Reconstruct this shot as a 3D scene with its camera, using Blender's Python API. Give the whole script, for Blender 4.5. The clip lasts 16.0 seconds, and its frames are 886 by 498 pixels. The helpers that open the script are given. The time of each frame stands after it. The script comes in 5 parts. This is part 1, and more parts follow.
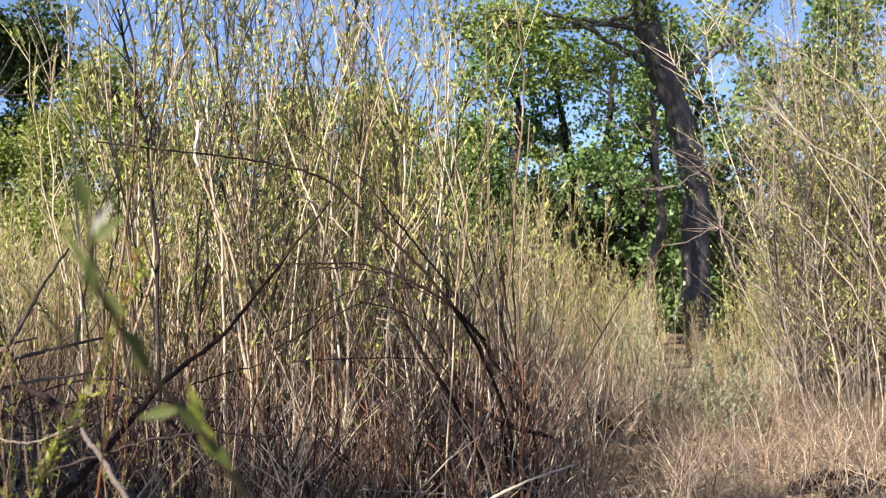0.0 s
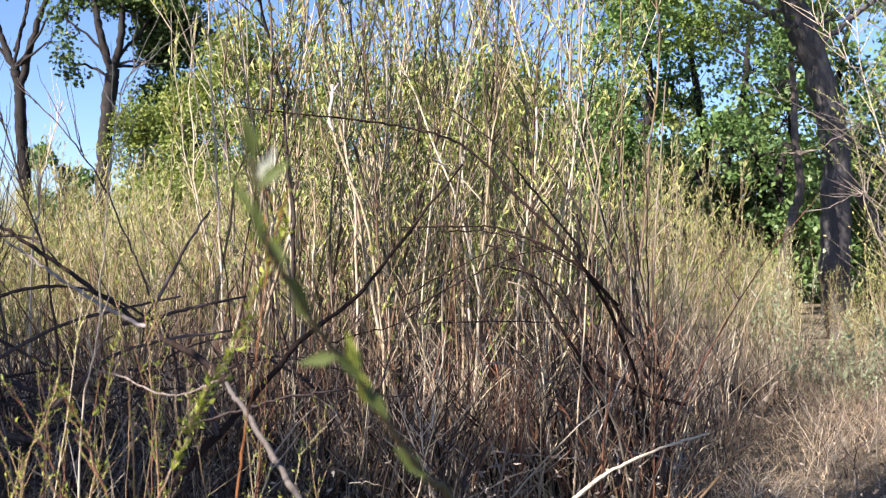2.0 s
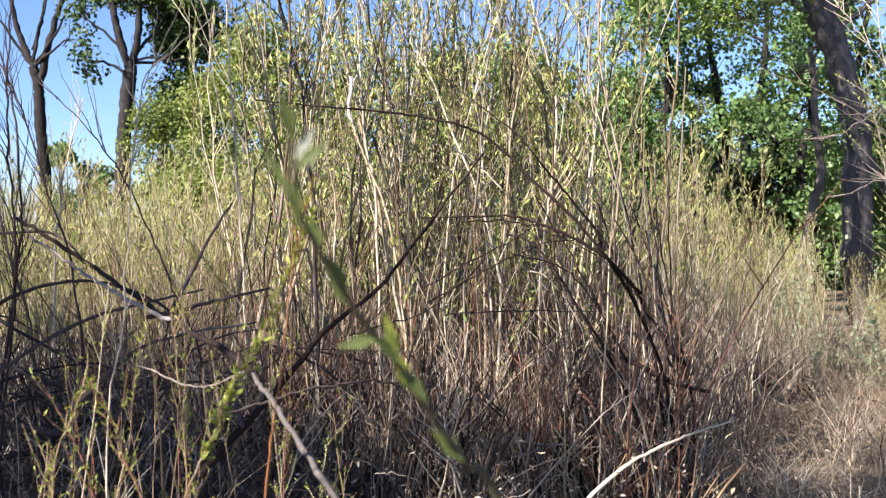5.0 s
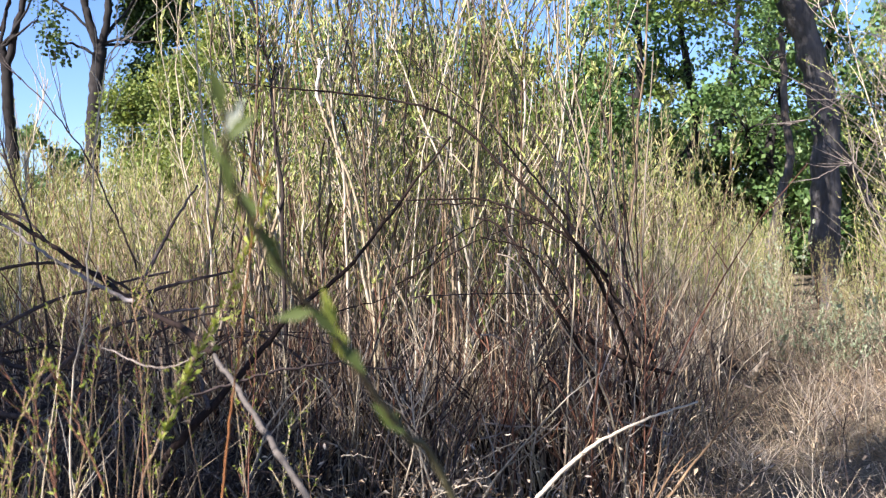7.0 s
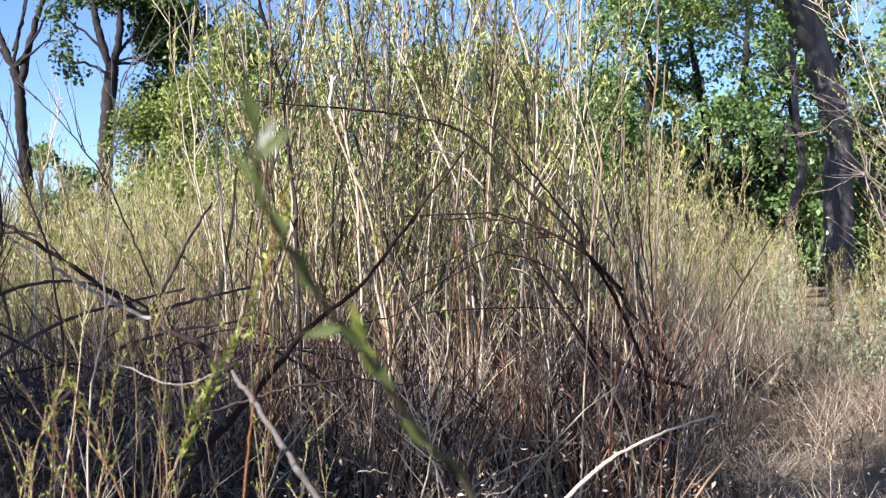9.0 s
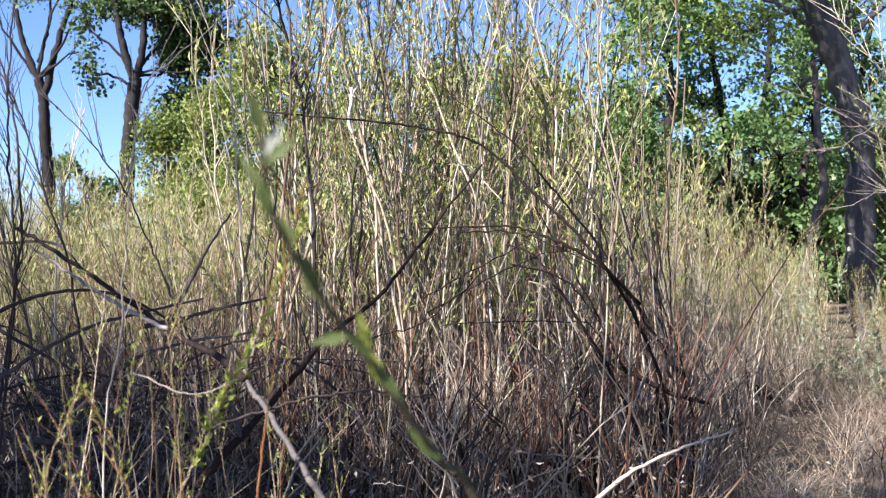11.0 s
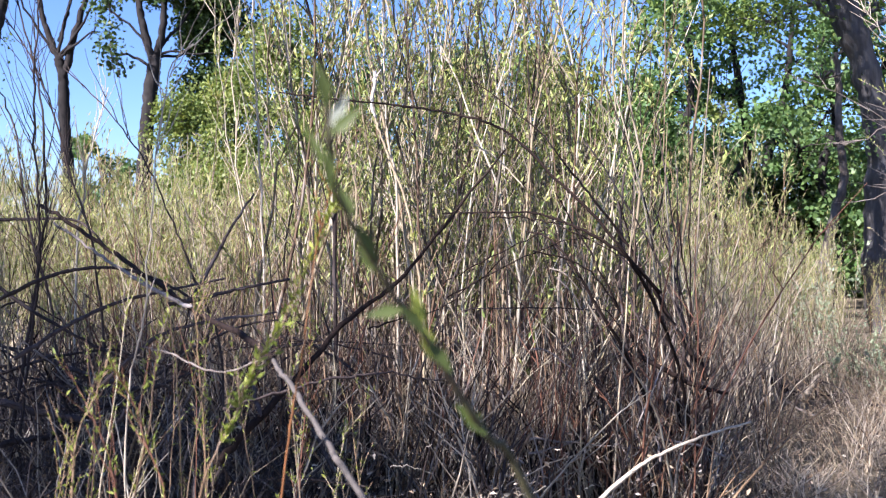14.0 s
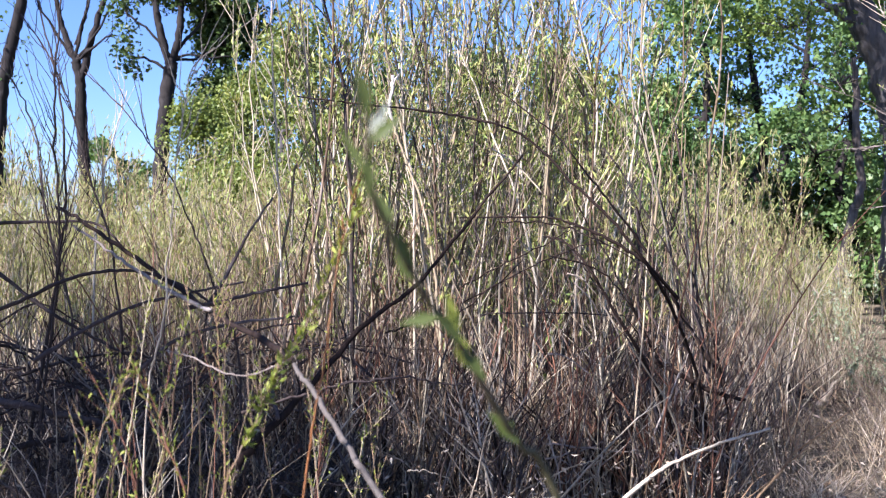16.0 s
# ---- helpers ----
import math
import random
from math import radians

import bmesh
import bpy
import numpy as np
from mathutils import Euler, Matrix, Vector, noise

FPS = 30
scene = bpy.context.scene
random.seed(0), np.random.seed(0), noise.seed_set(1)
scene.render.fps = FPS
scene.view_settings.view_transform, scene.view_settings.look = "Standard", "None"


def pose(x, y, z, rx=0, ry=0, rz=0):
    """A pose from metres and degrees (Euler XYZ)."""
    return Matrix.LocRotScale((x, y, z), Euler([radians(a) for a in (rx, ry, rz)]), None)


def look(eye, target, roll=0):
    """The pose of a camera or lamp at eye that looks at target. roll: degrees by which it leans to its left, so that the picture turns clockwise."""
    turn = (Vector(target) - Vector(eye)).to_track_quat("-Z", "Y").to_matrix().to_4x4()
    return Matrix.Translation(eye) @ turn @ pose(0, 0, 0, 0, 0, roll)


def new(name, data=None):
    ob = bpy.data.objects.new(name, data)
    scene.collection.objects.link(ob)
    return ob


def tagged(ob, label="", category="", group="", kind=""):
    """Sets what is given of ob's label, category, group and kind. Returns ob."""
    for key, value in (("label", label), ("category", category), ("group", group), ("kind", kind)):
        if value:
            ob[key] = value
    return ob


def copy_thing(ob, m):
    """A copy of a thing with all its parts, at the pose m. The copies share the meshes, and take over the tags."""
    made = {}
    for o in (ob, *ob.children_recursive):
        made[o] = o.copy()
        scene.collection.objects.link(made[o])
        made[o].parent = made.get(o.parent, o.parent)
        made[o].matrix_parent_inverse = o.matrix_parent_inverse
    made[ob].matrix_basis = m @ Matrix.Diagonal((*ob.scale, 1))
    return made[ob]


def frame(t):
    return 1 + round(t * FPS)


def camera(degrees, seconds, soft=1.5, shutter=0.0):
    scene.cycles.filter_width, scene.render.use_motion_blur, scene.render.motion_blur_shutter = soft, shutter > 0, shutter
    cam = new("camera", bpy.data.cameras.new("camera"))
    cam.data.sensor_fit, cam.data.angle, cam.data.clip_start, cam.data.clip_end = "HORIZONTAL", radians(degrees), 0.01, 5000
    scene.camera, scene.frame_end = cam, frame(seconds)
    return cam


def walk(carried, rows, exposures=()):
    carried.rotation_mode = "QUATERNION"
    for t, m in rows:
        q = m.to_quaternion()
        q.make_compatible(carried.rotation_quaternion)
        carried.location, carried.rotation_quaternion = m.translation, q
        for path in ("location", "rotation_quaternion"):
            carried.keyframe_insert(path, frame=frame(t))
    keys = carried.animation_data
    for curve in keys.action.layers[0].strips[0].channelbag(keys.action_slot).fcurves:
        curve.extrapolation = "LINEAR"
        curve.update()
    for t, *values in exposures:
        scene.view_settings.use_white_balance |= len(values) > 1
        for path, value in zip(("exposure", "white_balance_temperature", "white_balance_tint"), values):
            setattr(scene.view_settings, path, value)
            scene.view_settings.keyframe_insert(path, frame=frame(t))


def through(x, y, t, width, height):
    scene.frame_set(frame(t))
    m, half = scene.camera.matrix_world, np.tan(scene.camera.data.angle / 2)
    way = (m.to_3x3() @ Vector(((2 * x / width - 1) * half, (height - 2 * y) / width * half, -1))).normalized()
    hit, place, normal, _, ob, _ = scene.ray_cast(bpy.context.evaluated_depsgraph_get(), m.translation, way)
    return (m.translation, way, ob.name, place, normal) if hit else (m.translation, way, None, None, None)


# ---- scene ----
LENS = 44.85
EYE_Z = 1.55


def aim(t, eye, yaw, pitch, roll):
    """A row of the walk: yaw to the left of +y, pitch up and roll, in degrees."""
    a, b = radians(yaw), radians(pitch)
    e = Vector((eye[0], eye[1], eye[2] + EYE_Z))
    way = Vector((-math.sin(a) * math.cos(b), math.cos(a) * math.cos(b), math.sin(b)))
    return t, look(e, e + 5 * way, roll)


cam = camera(LENS, 16.0, soft=1.25)
cam.data.dof.use_dof, cam.data.dof.focus_distance, cam.data.dof.aperture_fstop = True, 7.6, 5.5
PATH = [
    (0.0, (0.0114, -0.0207, 0.0346), -6.311, 1.321, -0.051),
    (0.5, (-0.0073, 0.0208, 0.0254), -3.718, 0.794, -0.216),
    (1.0, (-0.0288, 0.0337, 0.0262), -1.803, 0.421, -0.310),
    (1.5, (-0.0276, 0.0216, 0.0233), -0.287, 0.125, -0.070),
    (2.0, (-0.0156, -0.0017, 0.0200), 0.422, -0.497, 0.399),
    (2.5, (-0.0176, -0.0086, 0.0144), 1.033, -1.079, 0.154),
    (3.0, (-0.0200, -0.0154, 0.0154), 0.603, -0.850, 0.175),
    (3.5, (-0.0295, -0.0039, 0.0172), 0.850, -0.392, -0.182),
    (3.7, (-0.0340, -0.0151, 0.0153), 1.166, -0.461, 0.050),
    (5.8, (-0.0263, 0.0145, 0.0102), 1.252, -1.004, -0.776),
    (6.0, (-0.0213, 0.0060, 0.0114), 1.097, -0.922, -0.837),
    (6.5, (-0.0055, -0.0024, 0.0011), 0.324, -1.745, -0.526),
    (7.0, (0.0000, -0.0000, 0.0000), -0.000, -1.739, -0.266),
    (7.5, (-0.0076, -0.0046, -0.0018), -0.379, -1.727, -0.302),
    (8.0, (-0.0132, -0.0103, 0.0007), -0.221, -1.415, -0.447),
    (8.5, (-0.0138, -0.0090, -0.0015), -0.066, -1.314, -0.531),
    (8.7, (-0.0147, -0.0048, 0.0012), 0.206, -1.184, -0.646),
    (10.8, (-0.0071, -0.0107, -0.0005), 1.659, -0.055, -0.572),
    (11.0, (-0.0047, 0.0002, -0.0029), 1.628, -0.234, -0.292),
    (11.5, (-0.0261, 0.0109, -0.0039), 2.034, -0.191, -0.046),
    (12.0, (-0.0304, 0.0052, -0.0058), 1.917, -0.400, 0.230),
    (12.5, (-0.0359, -0.0025, -0.0081), 1.828, -0.560, -0.019),
    (13.0, (-0.0355, -0.0067, -0.0087), 2.202, -0.529, 0.507),
    (13.5, (-0.0349, -0.0019, -0.0090), 2.261, -0.845, 0.839),
    (14.0, (-0.0403, -0.0061, -0.0132), 2.376, -0.943, 0.839),
    (14.5, (-0.0540, -0.0103, -0.0116), 2.826, -0.955, 0.746),
    (15.0, (-0.0586, -0.0046, -0.0079), 2.887, -0.480, 0.365),
    (15.5, (-0.0652, -0.0018, -0.0074), 3.229, -0.364, 0.640),
    (16.0, (-0.0593, -0.0062, -0.0102), 3.118, -0.751, 1.099),
]
# the white balance cools on the way
BALANCE = [(0.0, 1.56, 6580, 22), (0.6, 1.67, 6480, 22), (1.5, 1.71, 6300, 22), (3.5, 1.75, 6190, 22), (7.0, 1.73, 6000, 21), (11.0, 1.73, 5760, 23), (16.0, 1.75, 5590, 26)]
walk(cam, [aim(*row) for row in PATH], BALANCE)

# ---- world and sun ----
SUN_EL, SUN_AZ = 38.0, 226.0          # degrees; azimuth clockwise from +y
world = bpy.data.worlds.new("sky")
scene.world = world
world.use_nodes = True
wn = world.node_tree.nodes
sky = wn.new("ShaderNodeTexSky")
sky.sky_type = "NISHITA"
sky.sun_disc = False
sky.sun_elevation = radians(SUN_EL)
sky.sun_rotation = radians(SUN_AZ)
sky.air_density, sky.dust_density, sky.ozone_density = 0.8, 0.35, 6.0
wn["Background"].inputs["Strength"].default_value = 0.064
world.node_tree.links.new(sky.outputs["Color"], wn["Background"].inputs["Color"])
sun_data = bpy.data.lights.new("sun", "SUN")
sun_data.energy, sun_data.angle, sun_data.color = 5.0, radians(0.55), (1.0, 0.93, 0.80)
sun = new("sun", sun_data)
sun_way = Vector((math.sin(radians(SUN_AZ)) * math.cos(radians(SUN_EL)),
                  math.cos(radians(SUN_AZ)) * math.cos(radians(SUN_EL)), math.sin(radians(SUN_EL))))
sun.matrix_world = look(40 * sun_way, (0, 0, 0))


# ---- materials ----
def material(name, build):
    m = bpy.data.materials.new(name)
    m.use_nodes = True
    nt = m.node_tree
    build(nt, nt.nodes["Principled BSDF"], nt.nodes["Material Output"])
    return m


def node(nt, kind, **values):
    n = nt.nodes.new(kind)
    for key, value in values.items():
        n.inputs[key].default_value = value
    return n


def ramp(nt, source, stops):
    r = nt.nodes.new("ShaderNodeValToRGB")
    while len(r.color_ramp.elements) < len(stops):
        r.color_ramp.elements.new(0.5)
    for e, (at, colour) in zip(r.color_ramp.elements, stops):
        e.position, e.color = at, (*colour, 1)
    nt.links.new(source, r.inputs["Fac"])
    return r.outputs["Color"]


def mixed(nt, fac, a, b, blend="MIX"):
    m = nt.nodes.new("ShaderNodeMix")
    m.data_type, m.blend_type = "RGBA", blend
    for sock, value in ((m.inputs[0], fac), (m.inputs[6], a), (m.inputs[7], b)):
        if isinstance(value, bpy.types.NodeSocket):
            nt.links.new(value, sock)
        else:
            sock.default_value = value if isinstance(value, float) else (*value, 1)
    return m.outputs[2]


def coords(nt, scale):
    c = nt.nodes.new("ShaderNodeTexCoord")
    mp = nt.nodes.new("ShaderNodeMapping")
    mp.inputs["Scale"].default_value = scale
    nt.links.new(c.outputs["Object"], mp.inputs["Vector"])
    return mp.outputs["Vector"]


def noise_tex(nt, vec, scale, detail=4.0, rough=0.6):
    n = node(nt, "ShaderNodeTexNoise", Scale=scale, Detail=detail, Roughness=rough)
    nt.links.new(vec, n.inputs["Vector"])
    return n.outputs["Fac"]


def bump(nt, p, height, strength, dist):
    b = node(nt, "ShaderNodeBump", Strength=strength, Distance=dist)
    nt.links.new(height, b.inputs["Height"])
    nt.links.new(b.outputs["Normal"], p.inputs["Normal"])


def bark_material(name, tones, spots, scale=(60, 60, 9), rough=0.75, bump_dist=0.002, by_object=True, spec=0.25):
    """Bark: a tone drawn per stem, streaked along it, with paler or darker spots."""
    def build(nt, p, out):
        src = nt.nodes.new("ShaderNodeObjectInfo" if by_object else "ShaderNodeNewGeometry")
        pick = src.outputs["Random" if by_object else "Random Per Island"]
        base = ramp(nt, pick, [(i / (len(tones) - 1), c) for i, c in enumerate(tones)])
        vec = coords(nt, scale)
        streak = noise_tex(nt, vec, 1.0, 5.0, 0.65)
        shade = ramp(nt, streak, [(0.3, (0.55, 0.53, 0.5)), (0.7, (1.25, 1.22, 1.15))])
        colour = mixed(nt, 1.0, base, shade, "MULTIPLY")
        patch = noise_tex(nt, coords(nt, (3, 3, 2)), 1.0, 3.0)
        fac = ramp(nt, patch, [(0.56, (0, 0, 0)), (0.68, (1, 1, 1))])
        colour = mixed(nt, fac, colour, mixed(nt, 0.5, colour, spots))
        nt.links.new(colour, p.inputs["Base Color"])
        p.inputs["Roughness"].default_value = rough
        p.inputs["Specular IOR Level"].default_value = spec
        bump(nt, p, streak, 0.7, bump_dist)
    return material(name, build)


def leaf_material(name, tones, rough=0.5, through=0.35, spec=0.35):
    """Leaves: a tone drawn per leaf, lit through from behind."""
    def build(nt, p, out):
        geo = nt.nodes.new("ShaderNodeNewGeometry")
        base = ramp(nt, geo.outputs["Random Per Island"], [(i / (len(tones) - 1), c) for i, c in enumerate(tones)])
        blotch = noise_tex(nt, coords(nt, (1.3, 1.3, 1.3)), 1.0, 3.0)
        base = mixed(nt, 1.0, base, ramp(nt, blotch, [(0.3, (0.8, 0.82, 0.8)), (0.7, (1.2, 1.15, 1.0))]), "MULTIPLY")
        nt.links.new(base, p.inputs["Base Color"])
        p.inputs["Roughness"].default_value = rough
        p.inputs["Specular IOR Level"].default_value = spec
        tr = nt.nodes.new("ShaderNodeBsdfTranslucent")
        nt.links.new(mixed(nt, 1.0, base, (1.1, 1.08, 0.68), "MULTIPLY"), tr.inputs["Color"])
        mx = nt.nodes.new("ShaderNodeMixShader")
        mx.inputs[0].default_value = through
        nt.links.new(p.outputs[0], mx.inputs[1])
        nt.links.new(tr.outputs[0], mx.inputs[2])
        nt.links.new(mx.outputs[0], out.inputs["Surface"])
    return material(name, build)


def ground_material():
    def build(nt, p, out):
        vec = coords(nt, (1, 1, 1))
        big = noise_tex(nt, vec, 0.55, 4.0)
        fine = noise_tex(nt, vec, 26.0, 6.0, 0.7)
        soil = ramp(nt, big, [(0.3, (0.09, 0.075, 0.053)), (0.55, (0.168, 0.14, 0.098)), (0.75, (0.255, 0.215, 0.155))])
        litter = ramp(nt, fine, [(0.35, (0.5, 0.48, 0.45)), (0.5, (0.95, 0.93, 0.9)), (0.66, (1.5, 1.45, 1.35))])
        nt.links.new(mixed(nt, 1.0, soil, litter, "MULTIPLY"), p.inputs["Base Color"])
        p.inputs["Roughness"].default_value = 0.95
        p.inputs["Specular IOR Level"].default_value = 0.1
        bump(nt, p, fine, 1.0, 0.03)
    return material("dry_soil", build)


STEM = bark_material("willow_bark", [(0.075, 0.046, 0.032), (0.13, 0.088, 0.056), (0.36, 0.30, 0.195), (0.055, 0.042, 0.034), (0.56, 0.51, 0.39), (0.085, 0.06, 0.042), (0.20, 0.148, 0.094), (0.46, 0.41, 0.30)], (0.54, 0.50, 0.42))
FIELD_STEM = bark_material("tan_bark", [(0.34, 0.28, 0.18), (0.44, 0.37, 0.25), (0.24, 0.18, 0.12), (0.50, 0.44, 0.32), (0.38, 0.33, 0.22)], (0.52, 0.47, 0.38))
RED_STEM = bark_material("red_bark", [(0.14, 0.066, 0.042), (0.20, 0.098, 0.06)], (0.27, 0.18, 0.13))
# dead wood, its tones darkened and cooled to carry the shadows' tint
DEAD = bark_material("shade_toned_dead_wood", [(0.038, 0.030, 0.028), (0.058, 0.046, 0.043), (0.085, 0.068, 0.064)], (0.17, 0.145, 0.135), rough=0.9, spec=0.1)
WEATHERED = bark_material("weathered_wood", [(0.085, 0.075, 0.068), (0.11, 0.098, 0.088)], (0.24, 0.215, 0.195))
ORANGE_STEM = bark_material("orange_bark", [(0.26, 0.115, 0.045), (0.32, 0.15, 0.06)], (0.36, 0.24, 0.14))
OCHRE_STEM = bark_material("ochre_bark", [(0.22, 0.145, 0.085), (0.29, 0.205, 0.125)], (0.42, 0.34, 0.25))
GREY_WOOD = bark_material("grey_wood", [(0.20, 0.17, 0.15), (0.27, 0.235, 0.205)], (0.38, 0.35, 0.32))
STRAW_WOOD = bark_material("straw_coloured_wood", [(0.42, 0.36, 0.27), (0.52, 0.46, 0.36)], (0.6, 0.55, 0.46))
TWIG_BARK = bark_material("green_bark", [(0.075, 0.075, 0.035), (0.09, 0.085, 0.045)], (0.13, 0.075, 0.06))
PALE_WOOD = bark_material("bleached_wood", [(0.58, 0.53, 0.46), (0.70, 0.66, 0.60)], (0.78, 0.75, 0.70))
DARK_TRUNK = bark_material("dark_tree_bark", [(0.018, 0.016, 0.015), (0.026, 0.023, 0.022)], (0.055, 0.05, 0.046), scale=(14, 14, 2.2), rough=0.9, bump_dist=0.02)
SLENDER = bark_material("slender_bark", [(0.075, 0.063, 0.055), (0.105, 0.09, 0.08)], (0.16, 0.145, 0.13), scale=(30, 30, 5), bump_dist=0.008)
# bark darker than its own colour: the shade on it is painted in
ARCH_BARK = bark_material("shade_darkened_bark", [(0.017, 0.0115, 0.0095), (0.025, 0.017, 0.014)], (0.05, 0.04, 0.033), rough=0.9, spec=0.1)
TRUNK = bark_material("cottonwood_bark", [(0.08, 0.077, 0.079), (0.105, 0.102, 0.104)], (0.145, 0.14, 0.14), scale=(14, 14, 2.2), rough=0.9, bump_dist=0.03)
STRAW = bark_material("dry_straw", [(0.34, 0.265, 0.17), (0.25, 0.19, 0.13), (0.44, 0.37, 0.26), (0.18, 0.13, 0.10), (0.32, 0.28, 0.22)], (0.5, 0.45, 0.36), by_object=False)
# heap twigs: the purplish dark of the shade is in these tones
SHADE_TWIG = bark_material("shade_toned_twig", [(0.03, 0.024, 0.023), (0.07, 0.055, 0.052), (0.045, 0.037, 0.037), (0.14, 0.115, 0.108)], (0.18, 0.16, 0.15), by_object=False)
DARK_CANE = bark_material("dark_cane", [(0.05, 0.028, 0.022), (0.09, 0.05, 0.036), (0.15, 0.085, 0.055), (0.045, 0.034, 0.03), (0.24, 0.17, 0.12), (0.36, 0.29, 0.21)], (0.2, 0.17, 0.14), by_object=False)
CANE = bark_material("young_cane", [(0.14, 0.083, 0.056), (0.07, 0.048, 0.042), (0.23, 0.155, 0.10), (0.055, 0.041, 0.04), (0.36, 0.28, 0.19), (0.10, 0.062, 0.05), (0.50, 0.43, 0.34)], (0.3, 0.24, 0.19), by_object=False)
FORB = bark_material("dry_forb", [(0.19, 0.15, 0.095), (0.09, 0.068, 0.05), (0.33, 0.28, 0.175), (0.07, 0.055, 0.046), (0.44, 0.38, 0.26), (0.14, 0.105, 0.07), (0.25, 0.215, 0.135)], (0.4, 0.35, 0.28), by_object=False)
PALE_STRAW = bark_material("pale_straw", [(0.56, 0.48, 0.34), (0.46, 0.38, 0.26), (0.62, 0.55, 0.42), (0.50, 0.40, 0.30)], (0.62, 0.56, 0.46), by_object=False)
# brush, mostly very dark so that it fills gaps as shade would
BRUSH = bark_material("shade_toned_brush", [(0.042, 0.028, 0.025), (0.10, 0.064, 0.052), (0.038, 0.028, 0.027), (0.06, 0.042, 0.037), (0.22, 0.165, 0.13), (0.038, 0.029, 0.028), (0.50, 0.45, 0.39)], (0.22, 0.19, 0.17), by_object=False)
WILLOW_LEAF = leaf_material("willow_leaf", [(0.16, 0.24, 0.06), (0.29, 0.36, 0.10), (0.45, 0.47, 0.16), (0.22, 0.30, 0.09), (0.40, 0.36, 0.16), (0.34, 0.38, 0.12)], through=0.27)
FRESH_LEAF = leaf_material("fresh_leaf", [(0.17, 0.22, 0.035), (0.25, 0.30, 0.05), (0.34, 0.36, 0.08)])
GREEN_LEAF = leaf_material("green_leaf", [(0.055, 0.12, 0.035), (0.10, 0.18, 0.055), (0.16, 0.245, 0.085), (0.075, 0.15, 0.055)])
DARK_LEAF = leaf_material("dark_leaf", [(0.035, 0.065, 0.018), (0.055, 0.095, 0.026), (0.08, 0.13, 0.036)], through=0.25)
FIELD_LEAF = leaf_material("pale_willow_leaf", [(0.16, 0.21, 0.07), (0.30, 0.33, 0.12), (0.43, 0.42, 0.19), (0.23, 0.28, 0.09), (0.44, 0.38, 0.21)])
COTTONWOOD_LEAF = leaf_material("cottonwood_leaf", [(0.12, 0.19, 0.04), (0.17, 0.25, 0.06), (0.23, 0.30, 0.08)])
LIGHT_LEAF = leaf_material("light_leaf", [(0.11, 0.165, 0.04), (0.17, 0.225, 0.06), (0.24, 0.27, 0.08)])
SAGE_LEAF = leaf_material("sage_leaf", [(0.24, 0.30, 0.19), (0.31, 0.37, 0.26), (0.18, 0.24, 0.13)], through=0.2)
TWIG_LEAF = leaf_material("shaded_leaf", [(0.07, 0.10, 0.026), (0.10, 0.13, 0.035)])
SILVER_LEAF = leaf_material("leaf_underside", [(0.46, 0.50, 0.42), (0.50, 0.54, 0.46)], through=0.25)
DRY_LEAF = leaf_material("dry_leaf", [(0.30, 0.22, 0.15), (0.42, 0.34, 0.25), (0.22, 0.15, 0.11), (0.50, 0.44, 0.36), (0.33, 0.28, 0.25)], through=0.15)
SOIL = ground_material()


# ---- mesh helpers ----
rng = np.random.default_rng(11)


def quad_mesh(name, pieces, mat, smooth=True):
    """One mesh from pieces (vertices, quads)."""
    v = np.concatenate([p[0] for p in pieces])
    starts = np.cumsum([0] + [len(p[0]) for p in pieces[:-1]])
    q = np.concatenate([p[1] + s for p, s in zip(pieces, starts)]).astype(np.int32)
    me = bpy.data.meshes.new(name)
    me.vertices.add(len(v))
    me.vertices.foreach_set("co", v.astype(np.float32).ravel())
    me.loops.add(4 * len(q))
    me.loops.foreach_set("vertex_index", q.ravel())
    me.polygons.add(len(q))
    me.polygons.foreach_set("loop_start", np.arange(0, 4 * len(q), 4, dtype=np.int32))
    if smooth:
        me.polygons.foreach_set("use_smooth", np.ones(len(q), dtype=bool))
    me.update(calc_edges=True)
    me.materials.append(mat)
    return me


def part(name, pieces, mat, parent=None, label="", smooth=True):
    ob = new(name, quad_mesh(name, pieces, mat, smooth))
    ob.parent = parent
    if label:
        ob["label"] = label
    return ob


def thing(name, label, category, group="", at=(0, 0, 0)):
    ob = new(name)
    ob.location = at
    ob.empty_display_size = 0.2
    return tagged(ob, label, category, group)


def unit(a):
    return a / np.maximum(np.linalg.norm(a, axis=-1, keepdims=True), 1e-9)


def tubes(paths, radii, sides=5):
    """Tubes round many paths (n, s, 3) of radii (n, s); the ends are drawn to a point's width by the radii."""
    paths, radii = np.asarray(paths, float), np.asarray(radii, float)
    n, s, _ = paths.shape
    t = unit(np.gradient(paths, axis=1))
    mean = unit(paths[:, -1] - paths[:, 0])
    ref = np.where(np.abs(mean[:, 2:3]) > 0.75, [[1.0, 0.0, 0.0]], [[0.0, 0.0, 1.0]])[:, None]
    a = unit(np.cross(t, np.broadcast_to(ref, t.shape)))
    b = np.cross(t, a)
    ang = np.arange(sides) * 2 * np.pi / sides
    ring = a[:, :, None] * np.cos(ang)[None, None, :, None] + b[:, :, None] * np.sin(ang)[None, None, :, None]
    v = paths[:, :, None] + ring * radii[:, :, None, None]
    i = np.arange(n)[:, None, None] * s * sides + np.arange(s - 1)[None, :, None] * sides
    k = np.arange(sides)[None, None]
    k2 = (k + 1) % sides
    q = np.stack([i + k, i + k2, i + sides + k2, i + sides + k], -1)
    return v.reshape(-1, 3), q.reshape(-1, 4)


